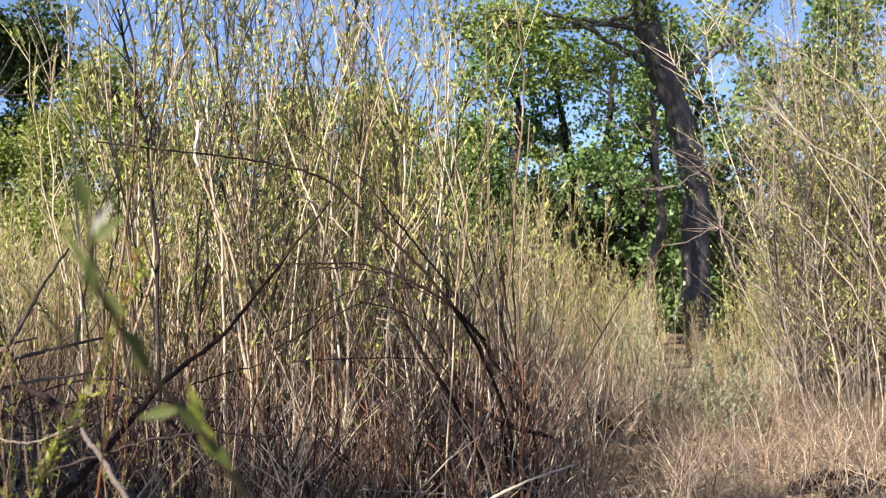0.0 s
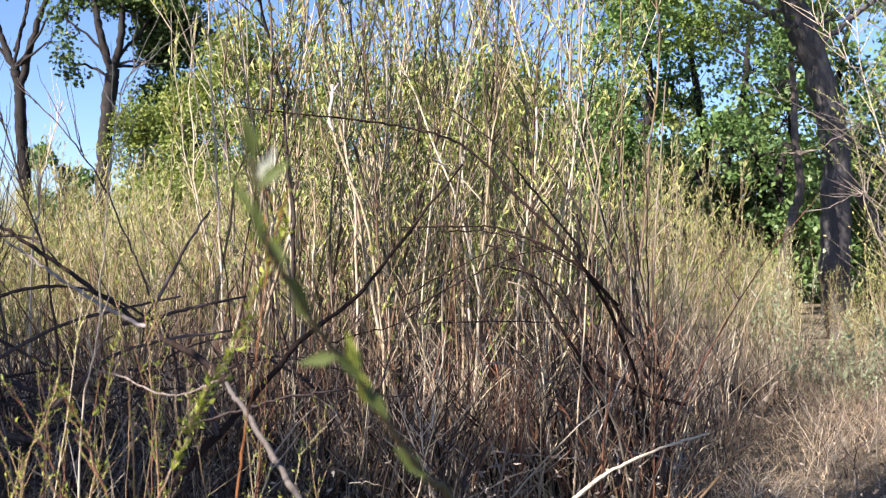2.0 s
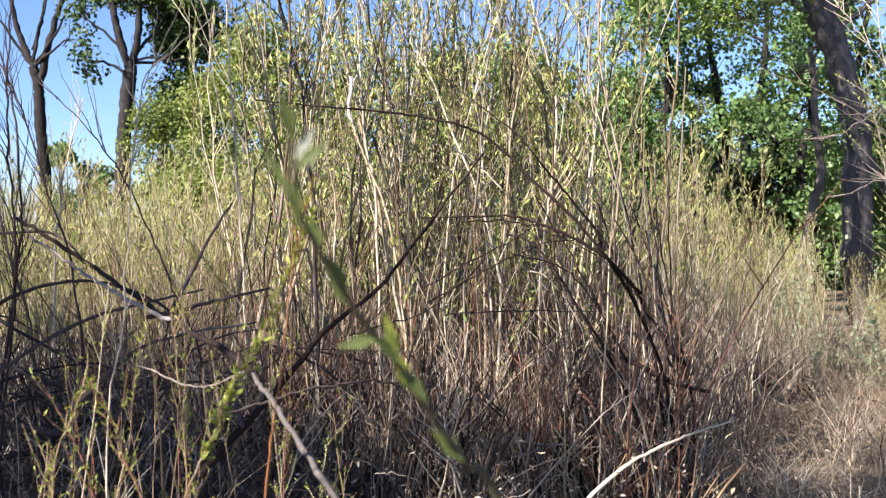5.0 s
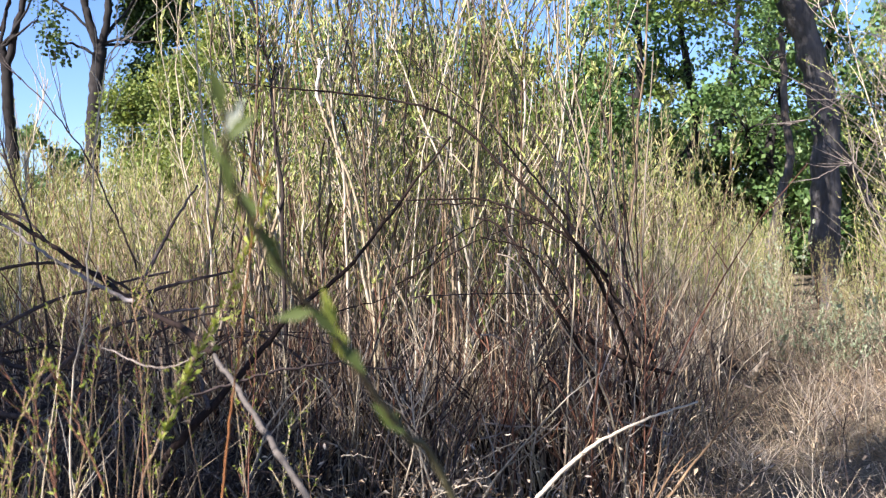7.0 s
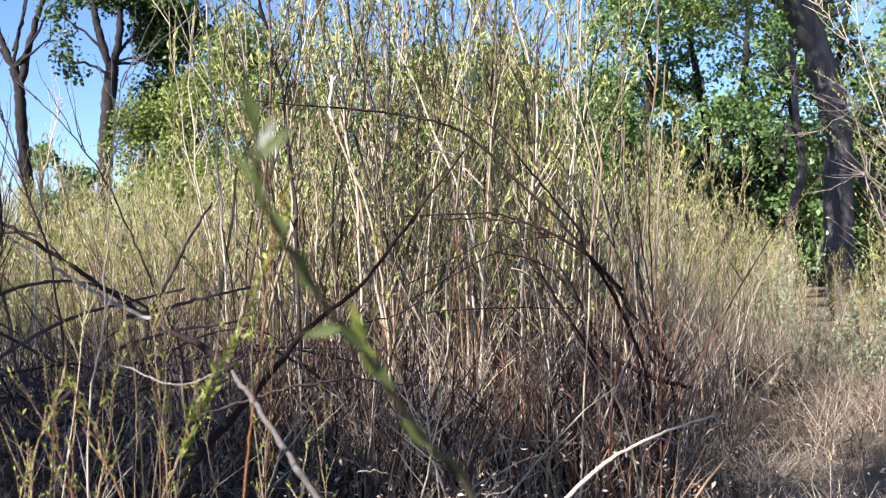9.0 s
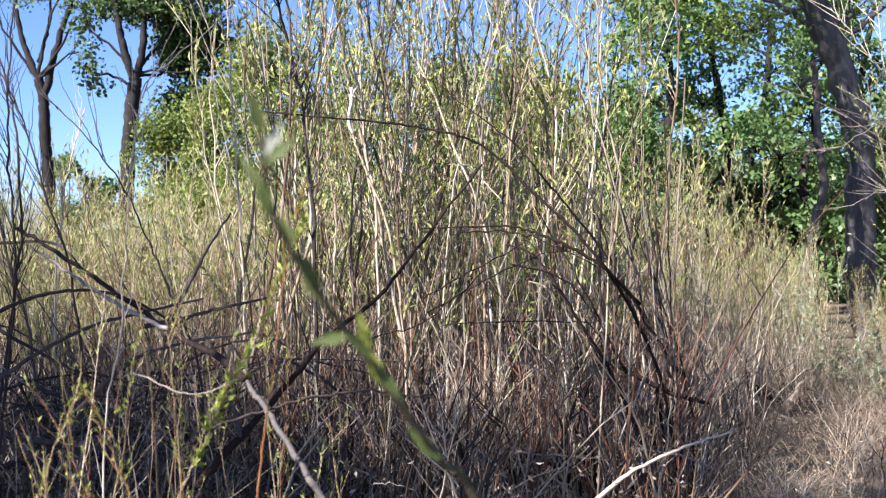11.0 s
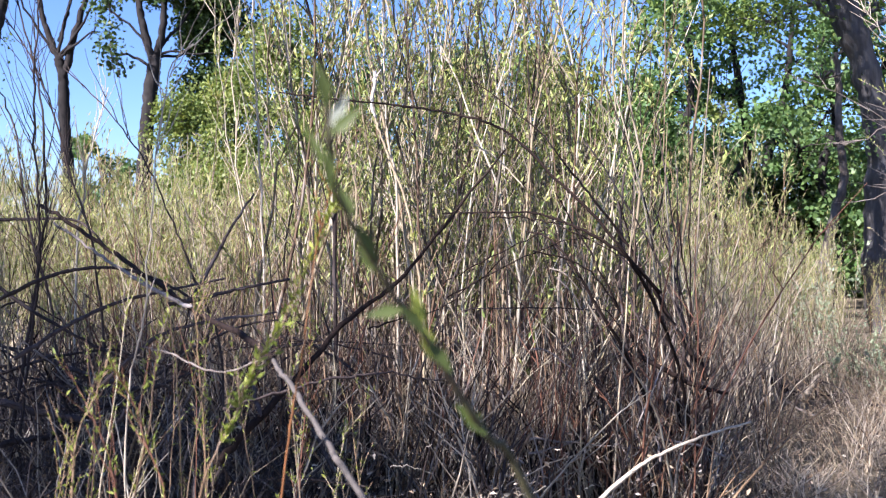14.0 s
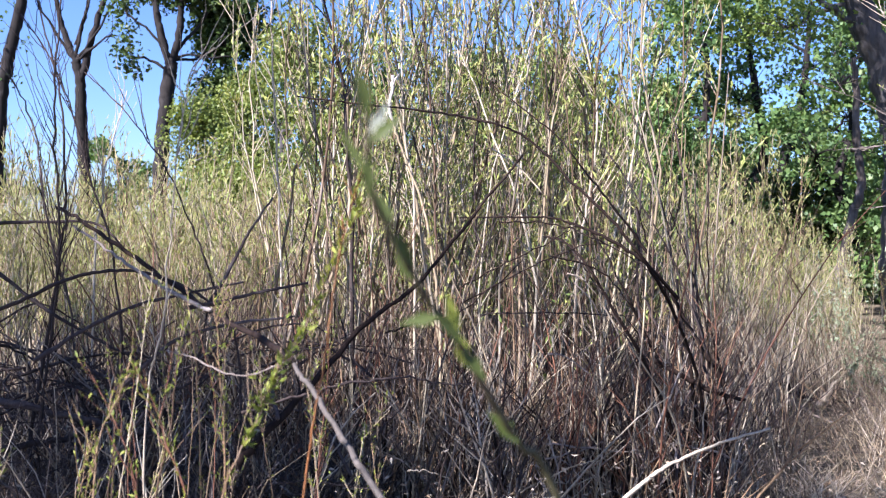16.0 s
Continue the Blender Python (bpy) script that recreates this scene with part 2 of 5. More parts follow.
def curve_through(points, steps=6, wobble=0.0, seed=0):
    """A smooth path through a few plan points, slightly crooked."""
    p = np.array(points, float)
    p = np.concatenate([[2 * p[0] - p[1]], p, [2 * p[-1] - p[-2]]])
    out = []
    for k in range(1, len(p) - 2):
        for u in np.arange(steps) / steps:
            out.append(0.5 * (2 * p[k] + (p[k + 1] - p[k - 1]) * u + (2 * p[k - 1] - 5 * p[k] + 4 * p[k + 1] - p[k + 2]) * u**2
                              + (3 * p[k] - p[k - 1] - 3 * p[k + 1] + p[k + 2]) * u**3))
    out.append(p[-2])
    out = np.array(out)
    if wobble:
        r = np.random.default_rng(seed)
        w = r.normal(0, wobble, out.shape)
        w[0] = w[-1] = 0
        out = out + w
    return out


def rod(points, r0, r1, sides=7, steps=6, wobble=0.0, seed=0, power=1.0, knots=0.06):
    """One branch along plan points, tapering from r0 to r1, with slight knots."""
    path = curve_through(points, steps, wobble, seed)
    u = np.linspace(0, 1, len(path)) ** power
    r = np.random.default_rng(seed + 5)
    radius = (r0 + (r1 - r0) * u) * (1 + r.normal(0, knots, len(path)).clip(-0.15, 0.3))
    path = np.concatenate([path[:1], path, path[-1:]])
    radius = np.concatenate([[radius[0] * 0.15], radius, [radius[-1] * 0.1]])
    path[0] -= 0.3 * (path[2] - path[1]) * 0.1
    path[-1] += 0.1 * (path[-2] - path[-3])
    return tubes(path[None], radius[None], sides)


def leaves(pos, way, up, length, width, detailed=True, fold=0.25):
    """Pointed leaves: base at pos, along way, folded along the midrib."""
    way = unit(way)
    side = unit(np.cross(way, up))
    nor = np.cross(side, way)
    L, w = np.asarray(length)[:, None], np.asarray(width)[:, None]
    tip = pos + way * L - nor * L * 0.12
    mid = pos + way * L * 0.45
    a, b = mid + side * w * 0.5 + nor * w * fold, mid - side * w * 0.5 + nor * w * fold
    n = len(pos)
    if detailed:
        v = np.stack([pos, a, tip, b, mid], 1)
        i = np.arange(n)[:, None] * 5
        q = np.concatenate([i + [0, 1, 2, 4], i + [0, 4, 2, 3]])
    else:
        v = np.stack([pos, a, tip, b], 1)
        q = np.arange(n)[:, None] * 4 + [0, 1, 2, 3]
    return v.reshape(-1, 3), q


def along(paths, idx, u):
    """Points and directions at the shares u of the paths idx."""
    s = paths.shape[1] - 1
    f = np.clip(u, 0, 0.999) * s
    k = f.astype(int)
    w = (f - k)[:, None]
    a, b = paths[idx, k], paths[idx, k + 1]
    return a + (b - a) * w, unit(b - a)


def canes(r, base, height, lean, spread, s=11, crook=0.022, bent=0.0):
    """Upright canes from base points, leaning outward and bowing a little."""
    n = len(base)
    az = r.uniform(0, 2 * np.pi, n)
    out = np.stack([np.cos(az), np.sin(az), 0 * az], -1) * r.uniform(0.1, 1, n)[:, None] * spread + np.asarray(lean)
    u = np.linspace(0, 1, s)[None, :, None]
    bow = r.normal(0, 0.05, (n, 1, 3)) * [1, 1, 0]
    over = (r.uniform(0, 1, n) < bent)[:, None, None]
    away = np.stack([np.cos(az), np.sin(az), 0 * az], -1)[:, None]
    droop = over * (away * 0.5 * u ** 1.6 - np.array([0, 0, 0.35]) * u ** 2.2)
    p = base[:, None] + (out[:, None] * u ** 1.25 + bow * np.sin(np.pi * u) + np.array([0, 0, 1.0]) * u + droop) * height[:, None, None]
    p[:, 1:] += np.cumsum(r.normal(0, crook, (n, s - 1, 3)) * [1, 1, 0.3], 1)
    return p


def side_twigs(r, paths, k, u0, u1, lo, hi, rise=0.9, s=4, out=0.55):
    """k twigs on each path, set off sideways and rising."""
    n = len(paths)
    idx = np.repeat(np.arange(n), k)
    u = r.uniform(u0, u1, n * k)
    base, d = along(paths, idx, u)
    az = r.uniform(0, 2 * np.pi, n * k)
    flat = np.stack([np.cos(az), np.sin(az), 0 * az], -1)
    way = unit(d * rise + flat * out + [0, 0, 0.15])
    ln = r.uniform(lo, hi, n * k) * (1.15 - 0.6 * u)
    t = np.linspace(0, 1, s)[None, :, None]
    bend = r.normal(0, 0.12, (n * k, 1, 3)) + [0, 0, 0.12]
    p = base[:, None] + (way[:, None] * t + bend * t**2) * ln[:, None, None]
    return p, idx


def leaf_spray(r, paths, k, u0, lo, hi, ratio, detailed, up=0.5, loose=0.55):
    """Leaves along twigs, pointing onward and outward."""
    n = len(paths)
    idx = np.repeat(np.arange(n), k)
    u = r.uniform(u0, 1, n * k)
    base, d = along(paths, idx, u)
    way = unit(d * 0.8 + r.normal(0, loose, d.shape) + [0, 0, up * 0.4])
    ln = r.uniform(lo, hi, n * k)
    return leaves(base, way, unit(r.normal(0, 1, d.shape) + [0, 0, 0.8]), ln, ln * ratio, detailed)


def shrub(name, label, seed, at, stems, radius, height, spread, lean=(0, 0, 0), twigs=10, twig_len=(0.15, 0.5), thick=(0.004, 0.009),
          leaf=(0.02, 0.045), per_twig=4, mat=None, leaf_mat=None, detailed=True, sides=5, group="", category="willow shrub", u0=0.25, tip_leaves=10,
          leaf_ratio=0.26, leaf_u=0.15, twig_sides=3, twig_out=0.55, bent=0.0, crook=0.022, leafy=1.0, loose=0.55):
    """A many-stemmed shrub: each stem with its own side twigs is a part, the leaves another."""
    r = np.random.default_rng(seed)
    ob = thing(name, label, category, group, at)
    ang, rad = r.uniform(0, 2 * np.pi, stems), radius * np.sqrt(r.uniform(0, 1, stems))
    base = np.stack([np.cos(ang) * rad, np.sin(ang) * rad, np.full(stems, -0.03)], -1)
    h = r.uniform(height[0], height[1], stems)
    p = canes(r, base, h, lean, spread, crook=crook, bent=bent)
    tw, idx = side_twigs(r, p, twigs, u0, 0.97, *twig_len, out=twig_out)
    r0 = r.uniform(*thick, stems)
    tp = np.linspace(1, 0.3, p.shape[1])
    for i in range(stems):
        own = tw[idx == i]
        rt = np.linspace(0.42, 0.12, own.shape[1])[None] * r0[i] * r.uniform(0.7, 1.1, (len(own), 1))
        part("stem", [tubes(p[i:i + 1], (r0[i] * tp)[None], sides), tubes(own, rt, twig_sides)], mat or STEM, ob)
    full = tw if leafy == 1.0 else tw[(r.uniform(0, 1, stems)[idx] + 0.5 * r.uniform(0, 1, len(tw))) / 1.5 < leafy]
    made = [leaf_spray(r, full, per_twig, leaf_u, *leaf, leaf_ratio, detailed, loose=loose), leaf_spray(r, p, tip_leaves, 0.55, *leaf, leaf_ratio, detailed, loose=loose)]
    part("foliage", made, leaf_mat or WILLOW_LEAF, ob, smooth=False)["kind"] = "stuff"
    return ob


def branch_thing(name, label, pieces, mat, category="branch", group=""):
    """A single branch, stick or log, as one mesh."""
    return tagged(part(name, pieces, mat), label, category, group)


def crown_leaves(r, centres, radius, count, lo, hi, ratio=0.75):
    """Leaf clumps: count leaves round each centre, hanging every way."""
    n = len(centres)
    idx = np.repeat(np.arange(n), count)
    off = unit(r.normal(0, 1, (n * count, 3))) * (r.uniform(0, 1, (n * count, 1)) ** 0.5) * np.asarray(radius)[idx][:, None] * [1, 1, 0.75]
    ln = r.uniform(lo, hi, n * count)
    return leaves(centres[idx] + off, unit(r.normal(0, 1, off.shape) + [0, 0, -0.3]), unit(r.normal(0, 1, off.shape) + [0, 0, 0.9]), ln, ln * ratio, False, 0.12)


def tree(name, label, seed, trunk, r0, r1, blobs, leaf_mat, leaf=(0.07, 0.12), clump=(0.35, 0.6), count=26, mat=None, limbs=(), group="", sides=10,
         category="tree", ratio=0.75, at=(0, 0, 0), twig_share=1.0):
    """A tree: trunk through plan points, limbs given or grown into the crown's masses, and leaf clumps with gaps between."""
    r = np.random.default_rng(seed)
    ob = thing(name, label, category, group, at)
    if trunk[0][2] > 0.02:
        trunk = [(trunk[0][0], trunk[0][1], -0.1)] + list(trunk)
    path = curve_through(trunk, 6, 0.01, seed)
    part("trunk", [rod(trunk, r0, r1, sides, 6, 0.012, seed, 0.9)], mat or TRUNK, ob)
    for k, (pts, a, b) in enumerate(limbs):
        part("limb", [rod(pts, a, b, 7, 6, 0.015, seed + k + 1)], mat or TRUNK, ob)
    centres, radii, twigs = [], [], []
    for cx, cy, cz, rx, ry, rz, n in blobs:
        c = unit(r.normal(0, 1, (n, 3))) * r.uniform(0.25, 1, (n, 1)) ** 0.6 * [rx, ry, rz] + [cx, cy, cz]
        centres.append(c)
        radii.append(r.uniform(*clump, n))
        root = path[np.argmin(np.linalg.norm(path - [cx, cy, cz - 0.6 * rz], axis=1))]
        mid = np.array([cx, cy, cz - 0.3 * rz]) + r.normal(0, 0.15, 3) * [rx, ry, rz]
        part("limb", [rod([root, 0.5 * (root + mid) + r.normal(0, 0.12, 3), mid, mid + r.normal(0, 0.4, 3) * [rx, ry, rz]], min(0.8 * r1, 0.05), 0.012, 6, 4, 0.03, seed)], mat or TRUNK, ob)
        m = max(1, int(n * twig_share))
        e = c[:m]
        t = np.linspace(0, 1, 5)[None, :, None]
        sag = r.normal(0, 0.12, (m, 1, 3))
        twigs.append(mid[None, None] + (e - mid)[:, None] * t + sag * np.sin(np.pi * t) * rx)
    tw = np.concatenate(twigs)
    part("branchwork", [tubes(tw, np.linspace(0.013, 0.004, 5)[None] * np.ones((len(tw), 1)), 3)], mat or TRUNK, ob)["kind"] = "stuff"
    part("crown", [crown_leaves(r, np.concatenate(centres), np.concatenate(radii), count, *leaf, ratio)], leaf_mat, ob, smooth=False)["kind"] = "stuff"
    return ob


# ---- ground ----
def ground():
    """One sheet to the horizon, finer and uneven where the camera looks."""
    g = np.concatenate([-np.geomspace(1500, 16, 14), np.linspace(-14, 14, 113), np.geomspace(16, 1500, 14)])
    x, y = np.meshgrid(g, g + 8, indexing="ij")
    z = np.zeros_like(x)
    for i in range(x.shape[0]):
        for j in range(x.shape[1]):
            if abs(x[i, j]) < 40 and abs(y[i, j]) < 60:
                z[i, j] = 0.05 * noise.noise((x[i, j] * 0.5, y[i, j] * 0.5, 0)) + 0.035 * noise.noise((x[i, j] * 1.7, y[i, j] * 1.7, 4))
    n = len(g)
    v = np.stack([x, y, z], -1).reshape(-1, 3)
    i = (np.arange(n - 1)[:, None] * n + np.arange(n - 1)[None]).ravel()
    q = np.stack([i, i + n, i + n + 1, i + 1], -1)
    tagged(part("ground", [(v, q)], SOIL), "dry brown soil covered with straw and leaf litter", "ground", kind="structure")


ground()

# ---- trees ----
# the four crown masses near y = 13 are unseen, added to shade the trunk
tree("cottonwood_tree", "tall leaning cottonwood with dark furrowed trunk", 3,
     [(6.521, 17.6, -0.382), (6.376, 17.6, 0.097), (6.283, 17.6, 1.053), (6.28, 17.6, 2.106), (6.212, 17.5, 3.153), (5.91, 17.4, 4.282), (5.541, 17.3, 5.112), (5.273, 17.2, 5.933), (5.058, 17.1, 7.214)], 0.245, 0.215,
     [(4.2, 17.0, 4.95, 0.8, 0.7, 0.32, 26), (3.2, 16.6, 5.65, 1.1, 0.8, 0.35, 24), (2.1, 16.2, 5.3, 0.5, 0.5, 0.4, 9), (5.0, 17.4, 5.9, 1.0, 0.9, 0.5, 24), (1.7, 13.1, 6.1, 0.8, 0.8, 0.5, 34), (1.6, 13.1, 7.4, 0.8, 0.8, 0.6, 30), (1.3, 13.0, 8.7, 0.8, 0.8, 0.6, 26), (0.6, 12.5, 10.3, 0.8, 0.8, 0.6, 24), (6.2, 17.8, 5.6, 0.9, 0.9, 0.8, 24)],
     COTTONWOOD_LEAF, leaf=(0.05, 0.095), count=56,
     limbs=[([(5.395, 17.3, 5.014), (4.953, 17.1, 5.228), (4.215, 16.8, 5.533), (3.572, 16.6, 5.697), (2.664, 16.3, 5.662), (2.109, 16.1, 5.365), (1.752, 16, 5.033)], 0.055, 0.010),
            ([(5.765, 17.4, 4.66), (6.605, 17.4, 5.345), (7.245, 17.5, 5.961), (7.799, 17.6, 6.879)], 0.05, 0.02)])
tree("young_tree", "slender crooked tree with grey-brown bark", 5,
     [(4.996, 16.6, -0.02), (5.087, 16.6, 1.118), (5.249, 16.6, 1.903), (5.369, 16.6, 2.382), (5.323, 16.6, 2.817), (5.277, 16.6, 3.294), (5.248, 16.6, 3.814), (5.194, 16.6, 4.334)], 0.085, 0.045,
     [(5.1, 16.9, 4.2, 0.6, 0.5, 0.5, 7), (5.5, 17.0, 3.2, 0.4, 0.4, 0.5, 5)], GREEN_LEAF, mat=SLENDER, leaf=(0.05, 0.09))
tree("leaning_tree", "leaning dead tree with pale grey bark", 6,
     [(8.171, 19, 0.143), (7.66, 19, 1.497), (7.275, 19, 2.248), (6.971, 19, 2.847), (6.769, 19, 3.295), (6.546, 19, 3.842)], 0.10, 0.06,
     [(6.8, 19.4, 4.0, 0.5, 0.5, 0.5, 5)], GREEN_LEAF, mat=SLENDER)
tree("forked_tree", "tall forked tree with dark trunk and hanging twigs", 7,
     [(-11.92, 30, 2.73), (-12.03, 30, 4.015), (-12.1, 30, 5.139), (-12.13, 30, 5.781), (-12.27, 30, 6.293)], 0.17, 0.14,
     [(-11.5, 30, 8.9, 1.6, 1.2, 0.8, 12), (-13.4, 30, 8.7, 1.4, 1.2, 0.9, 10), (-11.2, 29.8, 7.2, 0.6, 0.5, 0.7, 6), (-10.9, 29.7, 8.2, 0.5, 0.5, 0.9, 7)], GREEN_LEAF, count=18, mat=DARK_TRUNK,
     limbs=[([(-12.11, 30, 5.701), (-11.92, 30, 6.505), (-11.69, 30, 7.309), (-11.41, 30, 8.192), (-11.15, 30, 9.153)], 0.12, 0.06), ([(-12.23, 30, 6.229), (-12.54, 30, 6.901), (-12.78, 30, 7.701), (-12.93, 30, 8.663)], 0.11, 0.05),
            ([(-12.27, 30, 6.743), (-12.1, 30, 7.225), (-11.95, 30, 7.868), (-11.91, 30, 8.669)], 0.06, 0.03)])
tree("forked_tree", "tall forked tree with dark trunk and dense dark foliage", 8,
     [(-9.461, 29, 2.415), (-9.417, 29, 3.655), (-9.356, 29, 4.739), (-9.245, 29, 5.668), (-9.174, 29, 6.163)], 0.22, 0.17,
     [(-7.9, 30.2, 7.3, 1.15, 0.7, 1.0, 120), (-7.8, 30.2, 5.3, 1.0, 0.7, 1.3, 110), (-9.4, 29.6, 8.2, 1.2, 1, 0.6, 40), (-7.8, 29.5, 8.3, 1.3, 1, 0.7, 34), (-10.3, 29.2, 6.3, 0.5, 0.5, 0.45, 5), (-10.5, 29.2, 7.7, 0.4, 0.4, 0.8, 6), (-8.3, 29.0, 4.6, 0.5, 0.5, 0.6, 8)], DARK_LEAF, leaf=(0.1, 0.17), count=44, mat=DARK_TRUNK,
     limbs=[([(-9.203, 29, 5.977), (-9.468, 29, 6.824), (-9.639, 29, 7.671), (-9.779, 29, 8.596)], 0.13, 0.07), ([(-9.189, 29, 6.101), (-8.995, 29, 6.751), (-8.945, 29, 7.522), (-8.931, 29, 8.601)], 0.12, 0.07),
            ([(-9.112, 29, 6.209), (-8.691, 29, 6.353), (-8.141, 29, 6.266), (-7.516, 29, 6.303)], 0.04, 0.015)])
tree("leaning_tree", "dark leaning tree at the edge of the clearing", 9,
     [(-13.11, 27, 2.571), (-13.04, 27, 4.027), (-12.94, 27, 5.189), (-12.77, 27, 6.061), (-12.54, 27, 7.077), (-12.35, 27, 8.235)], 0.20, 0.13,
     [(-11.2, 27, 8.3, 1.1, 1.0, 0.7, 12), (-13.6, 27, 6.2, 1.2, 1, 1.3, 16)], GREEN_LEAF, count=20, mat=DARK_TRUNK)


def grove_tree(seed, x, y, h, w, mat, label, name="grove_tree", low=0.15, n=120, leaf=(0.06, 0.115), count=90, bark=None):
    """A tree of the wood behind: trunk to two thirds, crown in four to six masses with gaps."""
    r = np.random.default_rng(seed)
    blobs = []
    for k in range(6):
        f = k / 5
        zz = h * (low + 0.06 + (0.86 - low) * f)
        ww = w * (0.55 + 0.6 * math.sin(math.pi * (0.15 + 0.75 * f)))
        blobs.append((r.normal(0, 0.35) * w, r.normal(0, 0.3) * w, zz, ww * 0.62, ww * 0.55, h * 0.13, n // 6))
    lean = r.normal(0, 0.05, 2)
    c = r.normal(0, 0.035 * h, 4)
    trunk = [(0, 0, -0.1), (lean[0] * h * 0.3 + c[0], 0, h * 0.25), (lean[0] * h * 0.4 + c[1], lean[1] * h * 0.3, h * 0.4), (lean[0] * h * 0.6 + c[2], lean[1] * h * 0.5, h * 0.58), (lean[0] * h + c[3], lean[1] * h, h * 0.8)]
    return tree(name, label, seed, trunk, 0.02 * h + 0.02, 0.02 + 0.005 * h, blobs, mat, leaf, (0.28, 0.6), count, at=(x, y, 0), group="trees of the wood", sides=8, mat=bark)


GREEN = "leafy cottonwood with fresh green foliage in the wood"
LIGHT = "light green willow tree standing behind the thicket"
for k, (x, y, h, w) in enumerate([(4.2, 24, 7.6, 1.6), (5.4, 26, 8.6, 1.9), (7.2, 23, 7.0, 1.7), (9.2, 25, 8.5, 1.9), (11.8, 24, 8.5, 2.0), (8.0, 29, 9.5, 2.1), (13.5, 21, 8.0, 1.9), (8.9, 20.6, 6.2, 1.5), (10.4, 21.6, 7.2, 1.6)]):
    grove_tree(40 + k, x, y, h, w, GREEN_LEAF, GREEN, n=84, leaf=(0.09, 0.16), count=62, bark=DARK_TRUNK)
for k, (x, y, h, w) in enumerate([(-4.9, 23, 5.9, 1.2), (-3.6, 21, 5.6, 1.2), (-2.2, 24, 5.7, 1.4), (-0.7, 22, 5.1, 1.3), (0.8, 23, 5.2, 1.4), (2.1, 21, 4.1, 1.1), (-6.0, 24, 5.0, 1.2), (-7.0, 25, 4.6, 1.2), (0.7, 16.6, 4.1, 1.1), (-0.6, 17.6, 4.4, 1.1), (2.5, 18.6, 4.2, 0.8)]):
    grove_tree(60 + k, x, y, h, w, DARK_LEAF if k in (3, 9) else GREEN_LEAF if k in (2, 4, 10) else LIGHT_LEAF, LIGHT, leaf=(0.06, 0.11), low=0.1, n=120)
for k, (x, y, h, w) in enumerate([(-22.5, 62, 6.6, 2.6), (-19.0, 66, 5.8, 2.6), (-29.0, 60, 4.8, 2.4), (-33, 64, 5.2, 2.6)]):
    grove_tree(80 + k, x, y, h, w, GREEN_LEAF, "distant round tree beyond the shrubs", low=0.02, leaf=(0.18, 0.28), n=110, count=56)
for k in range(18):
    grove_tree(400 + k, -8.0 + 1.9 * k, 36 + 3.0 * ((k * 0.618) % 1), 4.6 + 2.2 * ((k * 0.37) % 1), 1.9, GREEN_LEAF if k % 2 else LIGHT_LEAF, "tree of the far woodland edge", low=0.02, leaf=(0.12, 0.2), n=84, count=64)
# row added for the shade beneath the wood, its dark in the leaf colour
for k in range(10):
    grove_tree(440 + k, 2.4 + 1.5 * k, 27.5 + 2.5 * ((k * 0.618) % 1), 3.3 + 0.9 * ((k * 0.37) % 1), 1.7, DARK_LEAF, "dense bush at the foot of the wood, dark-leaved to stand for shade", "wood_bush", low=0.02, leaf=(0.1, 0.17), n=120, count=60, bark=DARK_TRUNK)
# trees added unseen beside and behind the path, to shade the foreground
for k, (x, y) in enumerate(((-12.4, 0.67), (-10.94, -0.29), (-9.39, -0.43), (-8.21, -1.28), (-4.13, -2.34), (-2.39, -3.4))):
    grove_tree(90 + k, x, y, 9.62 + 0.3 * ((k * 0.618) % 1), 1.6, GREEN_LEAF, "unseen tall tree added to shade the foreground", low=0.75, leaf=(0.14, 0.22), n=(42, 42, 24, 7, 6, 12)[k], count=44)
# added unseen: leaf masses set where their shadows reach clearing and heap
tree("shade_tree", "unseen flat-topped tree added to shade the near clearing", 103, [(-7.9, -3.4, -0.1), (-7.7, -3.2, 4.0), (-7.0, -2.7, 7.2), (-6.7, -2.4, 9.0)], 0.12, 0.06,
     [(-7.0, -2.3, 9.7, 1.0, 0.8, 0.35, 6), (-5.8, -2.4, 9.6, 0.9, 0.8, 0.35, 13), (-5.0, -1.9, 9.6, 0.8, 0.7, 0.35, 10), (-6.3, -1.7, 9.8, 0.8, 0.7, 0.35, 4)], GREEN_LEAF, (0.12, 0.2), (0.25, 0.5), 44)
tree("shade_tree", "unseen broad tree added to shade the brush heap", 104, [(-10.9, -4.2, -0.1), (-10.6, -4.0, 3.5), (-10.0, -3.4, 6.5), (-9.5, -2.9, 8.4)], 0.14, 0.06,
     [(-10.4, -2.7, 9.0, 0.9, 0.8, 0.4, 4), (-9.3, -2.7, 9.1, 0.9, 0.8, 0.4, 14), (-8.3, -2.3, 9.3, 0.8, 0.7, 0.4, 6)], GREEN_LEAF, (0.12, 0.2), (0.25, 0.5), 44)
# this sapling and the tall tree are unseen too, added for their shadows
grove_tree(99, -3.11, -0.85, 4.55, 0.7, GREEN_LEAF, "unseen leafy sapling added to cast shade", low=0.5, leaf=(0.06, 0.1), n=20, count=30)
